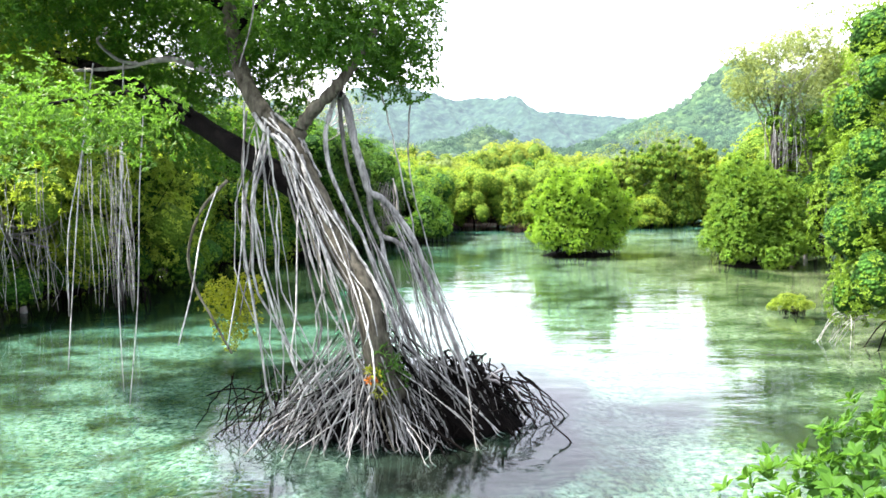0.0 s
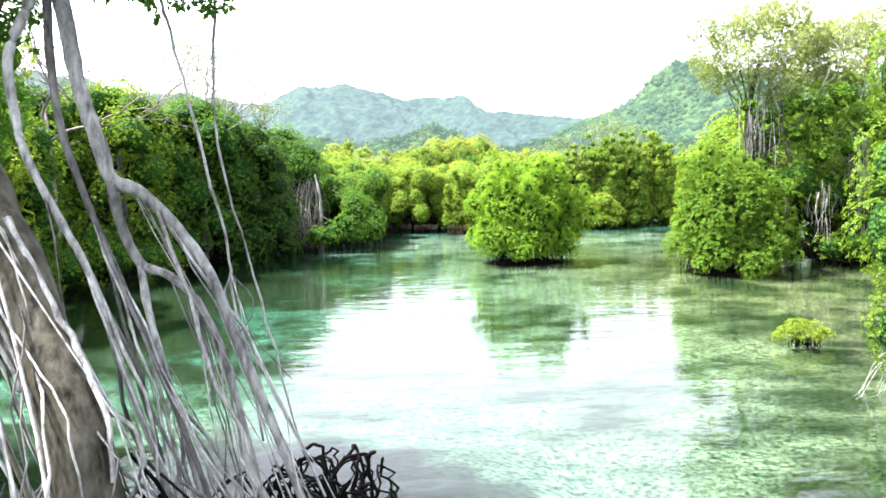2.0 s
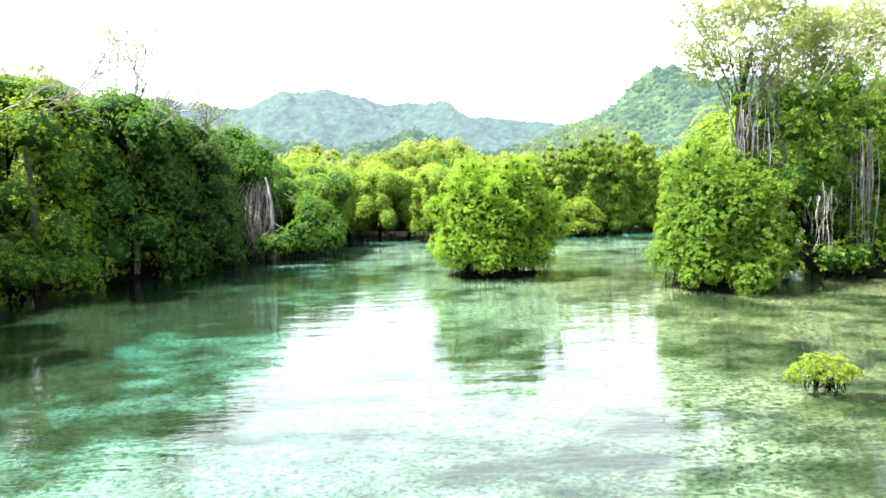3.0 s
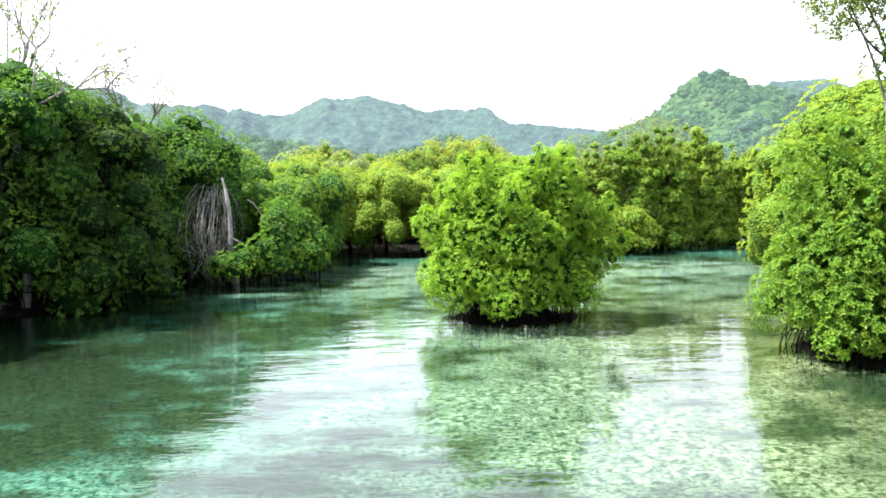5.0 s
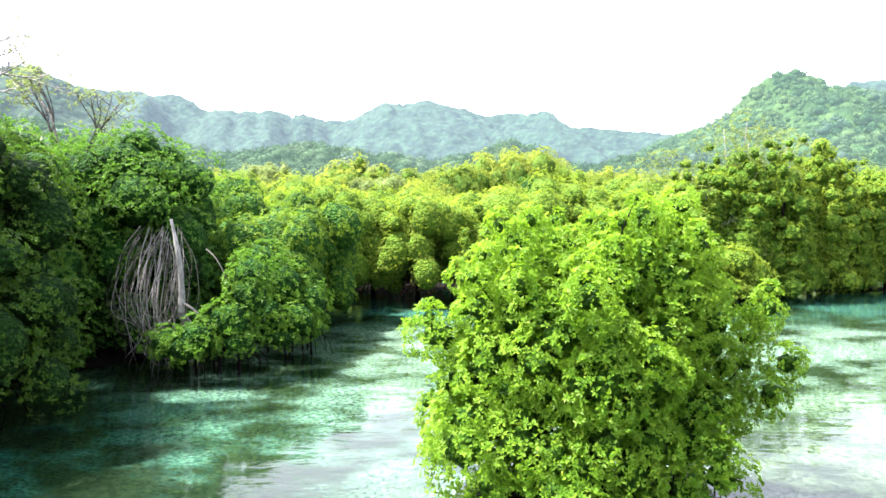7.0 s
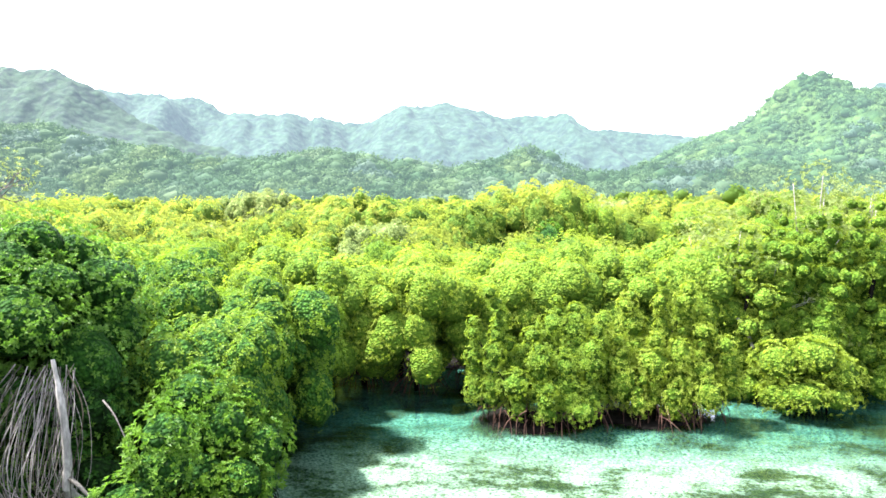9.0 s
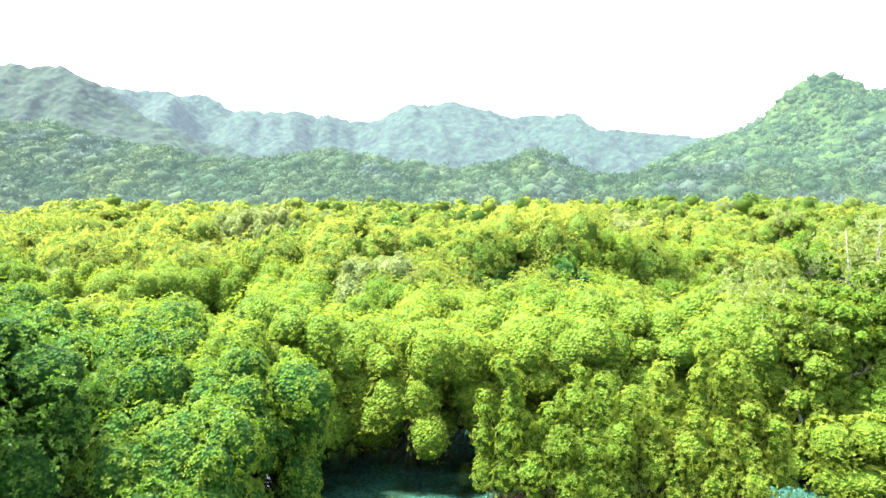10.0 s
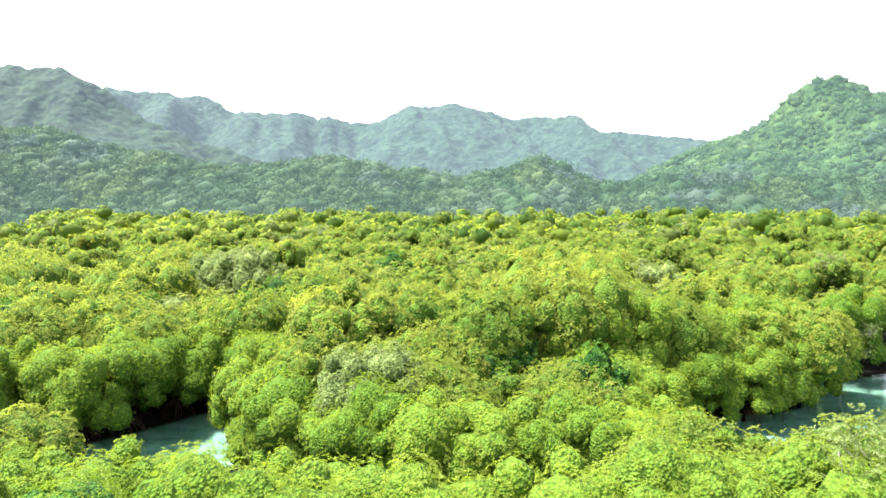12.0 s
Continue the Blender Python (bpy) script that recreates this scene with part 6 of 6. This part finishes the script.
for i in range(2):
    r = np.random.RandomState(340 + i)
    shoots = [(1.55 * q * math.cos(a), 1.3 * q * math.sin(a), 0.2 + 0.5 * r.random(), 7.4 - 2.4 * q * q - 0.9 * r.random()) for a, q in [(j * 2.39996, math.sqrt((j + 0.5) / 17)) for j in range(17)]]
    upright.append(tree_of("mangrove_tree", (0, 0, 0), "tall upright tufted mangrove tree at the water's edge", 340 + i, 6.0, 1.0, 2, 0.7, group="upright shore trees", limbs=2, leaf=LEAF, bark=BARK_DARK, extra=column_lobes(r, shoots, 0.56, 0.55) + [(0, 0.3, 3.2, 1.1, 0.9, 2.4)], density=56, roots=10, **{**COARSE, "up": 0.4, "core": 0.66, "coarse_core": True, "under": 0.4}))
for j, (x, y, s) in enumerate([(17.9, 73.4, 1.08), (20.0, 73.7, 1.22), (22.3, 73.9, 1.14), (24.8, 75.4, 1.06), (27.0, 76.2, 1.0), (29.4, 76.4, 0.9), (32.0, 76.9, 0.92), (34.8, 78.0, 0.95), (37.6, 79.6, 0.95), (21.2, 75.4, 0.9), (18.2, 75.3, 0.84)]):
    if j < 2:
        upright[j].matrix_basis = pose(x, y, 0, 0, 0, 40 * j - 20) @ Matrix.Diagonal((s, s, s, 1))
    else:
        copy_thing(upright[j % 2], pose(x, y, 0, 0, 0, (23 * j) % 60 - 30) @ Matrix.Diagonal((s, s, s, 1)))
for j, (x, y, H) in enumerate([(20.6, 74.8, 10.0), (23.2, 76.0, 9.4), (16.8, 75.0, 8.4)]):
    tree_of("pale_tree", (x, y, 0), "pale half-bare tree above the shore trees", 350 + j, H, 1.9, 8, 0.85, LEAF_PALE, BARK, skirt=4, low=5.0, category="tree", limbs=6, density=20, k=5, length=0.13, width=0.065, core=0.0, fine=False, under=0.7, inner=0, drop=1.8)


def bleached_tree(at, seed, H):
    return twiggy_tree("bleached_tree", at, "bleached half-dead tree with bare white branches", seed, H, 0.70, LEAF_PALE, BARK_WHITE, leaves=3, levels=5, group="bleached trees", category="dead tree", girth=0.105)


for x, y, k, s, sz in [(-11.2, 100.6, 9, 0.95, 1.1), (-2.4, 103.2, 9, 0.9, 1.1), (7.4, 98.6, 9, 0.8, 1.1), (13.0, 103.4, 8, 1.15, 1.1), (-18.6, 113.6, 8, 1.3, 1.2), (-15.2, 114.4, 8, 1.05, 1.1), (3.4, 108.0, 8, 0.95, 1.0), (-10.7, 113.9, 4, 1.25, 1.2), (-14.6, 110.0, 9, 1.25, 1.0), (-21.5, 116.5, 8, 1.35, 1.1), (17.4, 117.0, 8, 1.35, 1.0), (-44.0, 146.0, 10, 1.3, 1.1), (-39.0, 143.0, 11, 1.2, 1.1), (16.5, 101.5, 6, 1.2, 1.1), (21.0, 102.5, 5, 1.25, 1.1), (24.8, 103.6, 4, 1.2, 1.0),
                       (-4.5, 95.0, 7, 1.3, 1.1), (3.5, 97.0, 4, 1.35, 1.1), (9.5, 99.5, 6, 1.35, 1.2), (6.0, 118.0, 12, 1.3, 1.1), (30.0, 122.0, 13, 1.15, 1.1), (-8.0, 128.0, 9, 1.3, 1.1), (44.0, 124.0, 8, 1.2, 1.1)]:
    copy_thing(kinds[k], pose(x, y, 0, 0, 0, (40 * k + 9 * x) % 80 - 40) @ Matrix.Diagonal((s, s, s * sz / 1.15, 1)))
tree_of("mangrove_tree", (-8.3, 104.8, 0), "bright yellow-green mangrove tree above its neighbours", 360, 7.7, 2.7, 9, 1.0, LEAF_GOLD, bark=BARK_DARK, low=3.0, billows={"r": 1.0}, group="forest trees", limbs=2, density=25, **SPARSE)
for i, (x, y, H) in enumerate([(30.5, 108.6, 6.0), (22.0, 75.8, 6.8), (18.4, 76.2, 8.8)]):
    bleached_tree((x, y, 0), 80 + i, H)
rb = np.random.RandomState(9)
T = thing("fallen_trunk", (16.2, 72.8, 0), "bleached leaning trunk among the shore trees", "dead trunk")
part("trunk", tube_mesh("trunk", [(curve_through([(-0.5, 0.3, 4.2), (0.0, 0.0, 3.8), (0.8, -0.3, 3.2), (1.3, -0.5, 1.8)], 5), 0.045, 0.075)], BARK_WHITE, 7, rb), T)


# ---- the wide forest out to the hills ----
def far_forest():
    rng = np.random.RandomState(12)
    pieces = []
    for y in np.arange(116.0, 205.0, 5.0):
        half = 0.66 * (y - 52) + 10
        for x in np.arange(-half, half, 5.0):
            px, py = x + rng.uniform(-1.6, 1.6), y + rng.uniform(-1.6, 1.6)
            H = 6.3 + rng.normal(0, 0.8) + (1.8 if rng.random() < 0.08 else 0) + 1.2 * float(value_noise(np.array([px / 22]), np.array([py / 22]), 72, 2)[0])
            R = rng.choice([1.9, 2.3, 2.7, 3.1])
            lobes = [(a + px, b + py, c, r, s, t) for a, b, c, r, s, t in billow_tree(rng, H, R, H - 2.2, 1.0, False)]
            pieces.append(foliage(lobes, rng, density=5.0, k=4, length=0.38, width=0.25, fine=False, core=0.76, under=0.0, inner=0, coarse_core=True, spread=(52, 92), up=0.25, knob=0.16, face=(0, -1)))
    for x0, x1, y0, y1 in ((-58.0, -23.0, -8.0, 82.0), (36.0, 62.0, -8.0, 62.0), (20.0, 36.0, -8.0, 22.0)):     # inland of both banks
        for y in np.arange(y0, y1, 5.2):
            for x in np.arange(x0, x1, 5.2):
                px, py = x + rng.uniform(-1.6, 1.6), y + rng.uniform(-1.6, 1.6)
                if float(dry(px, py)) < 6:
                    continue
                lobes = [(a + px, b + py, c, r, s, t) for a, b, c, r, s, t in dome_lobes(rng, 6.2 + rng.normal(0, 0.8), 2.5, 6, 1.3, 1.8)]
                pieces.append(foliage(lobes, rng, density=1.5, k=3, length=0.6, width=0.4, fine=False, core=0.8, under=0.0, inner=0, coarse_core=True, spread=(60, 92), up=0.2))
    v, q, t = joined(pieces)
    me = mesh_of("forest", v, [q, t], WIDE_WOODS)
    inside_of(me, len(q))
    tagged(new("forest", me), "unbroken yellow-green mangrove canopy", "forest", kind="stuff")
    # beyond: one lobe or two a tree
    cs, ss = [], []
    for y in np.arange(203.0, 346.0, 5.6):
        half = 0.66 * (y - 52) + 10
        xs = np.arange(-half, half, 5.6)
        xs = xs + rng.uniform(-2.2, 2.2, len(xs))
        cs.append(np.stack([xs, y + rng.uniform(-2.4, 2.4, len(xs)), 4.2 + rng.normal(0, 1.1, len(xs)) + 2.6 * (rng.random(len(xs)) < 0.06) + 0.010 * (y - 203) + 1.6 * value_noise(xs / 35, xs * 0 + y / 45, 71, 2)], 1))
        ss.append(np.stack([rng.uniform(2.4, 3.8, len(xs)), rng.uniform(2.4, 3.8, len(xs)), rng.uniform(1.6, 2.9, len(xs))], 1))
    c, s = np.concatenate(cs), np.concatenate(ss)
    n, k = len(c), 6
    d = rng.normal(size=(n * k, 3))
    d[:, 2] = np.abs(d[:, 2]) + 0.15
    d /= np.linalg.norm(d, axis=1)[:, None]
    p = np.repeat(c, k, 0) + d * np.repeat(s, k, 0) * rng.uniform(0.8, 1.05, (n * k, 1))
    pieces = [leaf_fan(p, d, 4, 1.3, 0.8, rng, (65, 92), False)]
    bv, bt = BALL1
    v = (c[:, None] + bv[None] * s[:, None] * (0.92 + rng.normal(0, 0.08, (n, len(bv), 1)))).reshape(-1, 3)
    t = (bt[None] + (np.arange(n) * len(bv))[:, None, None]).reshape(-1, 3)
    pieces.append((v, np.zeros((0, 4), int), t))
    v, q, t = joined(pieces)
    tagged(new("forest", mesh_of("forest", v, [q, t], WIDE_WOODS)), "distant flat canopy of mangrove forest", "forest", kind="stuff")


far_forest()
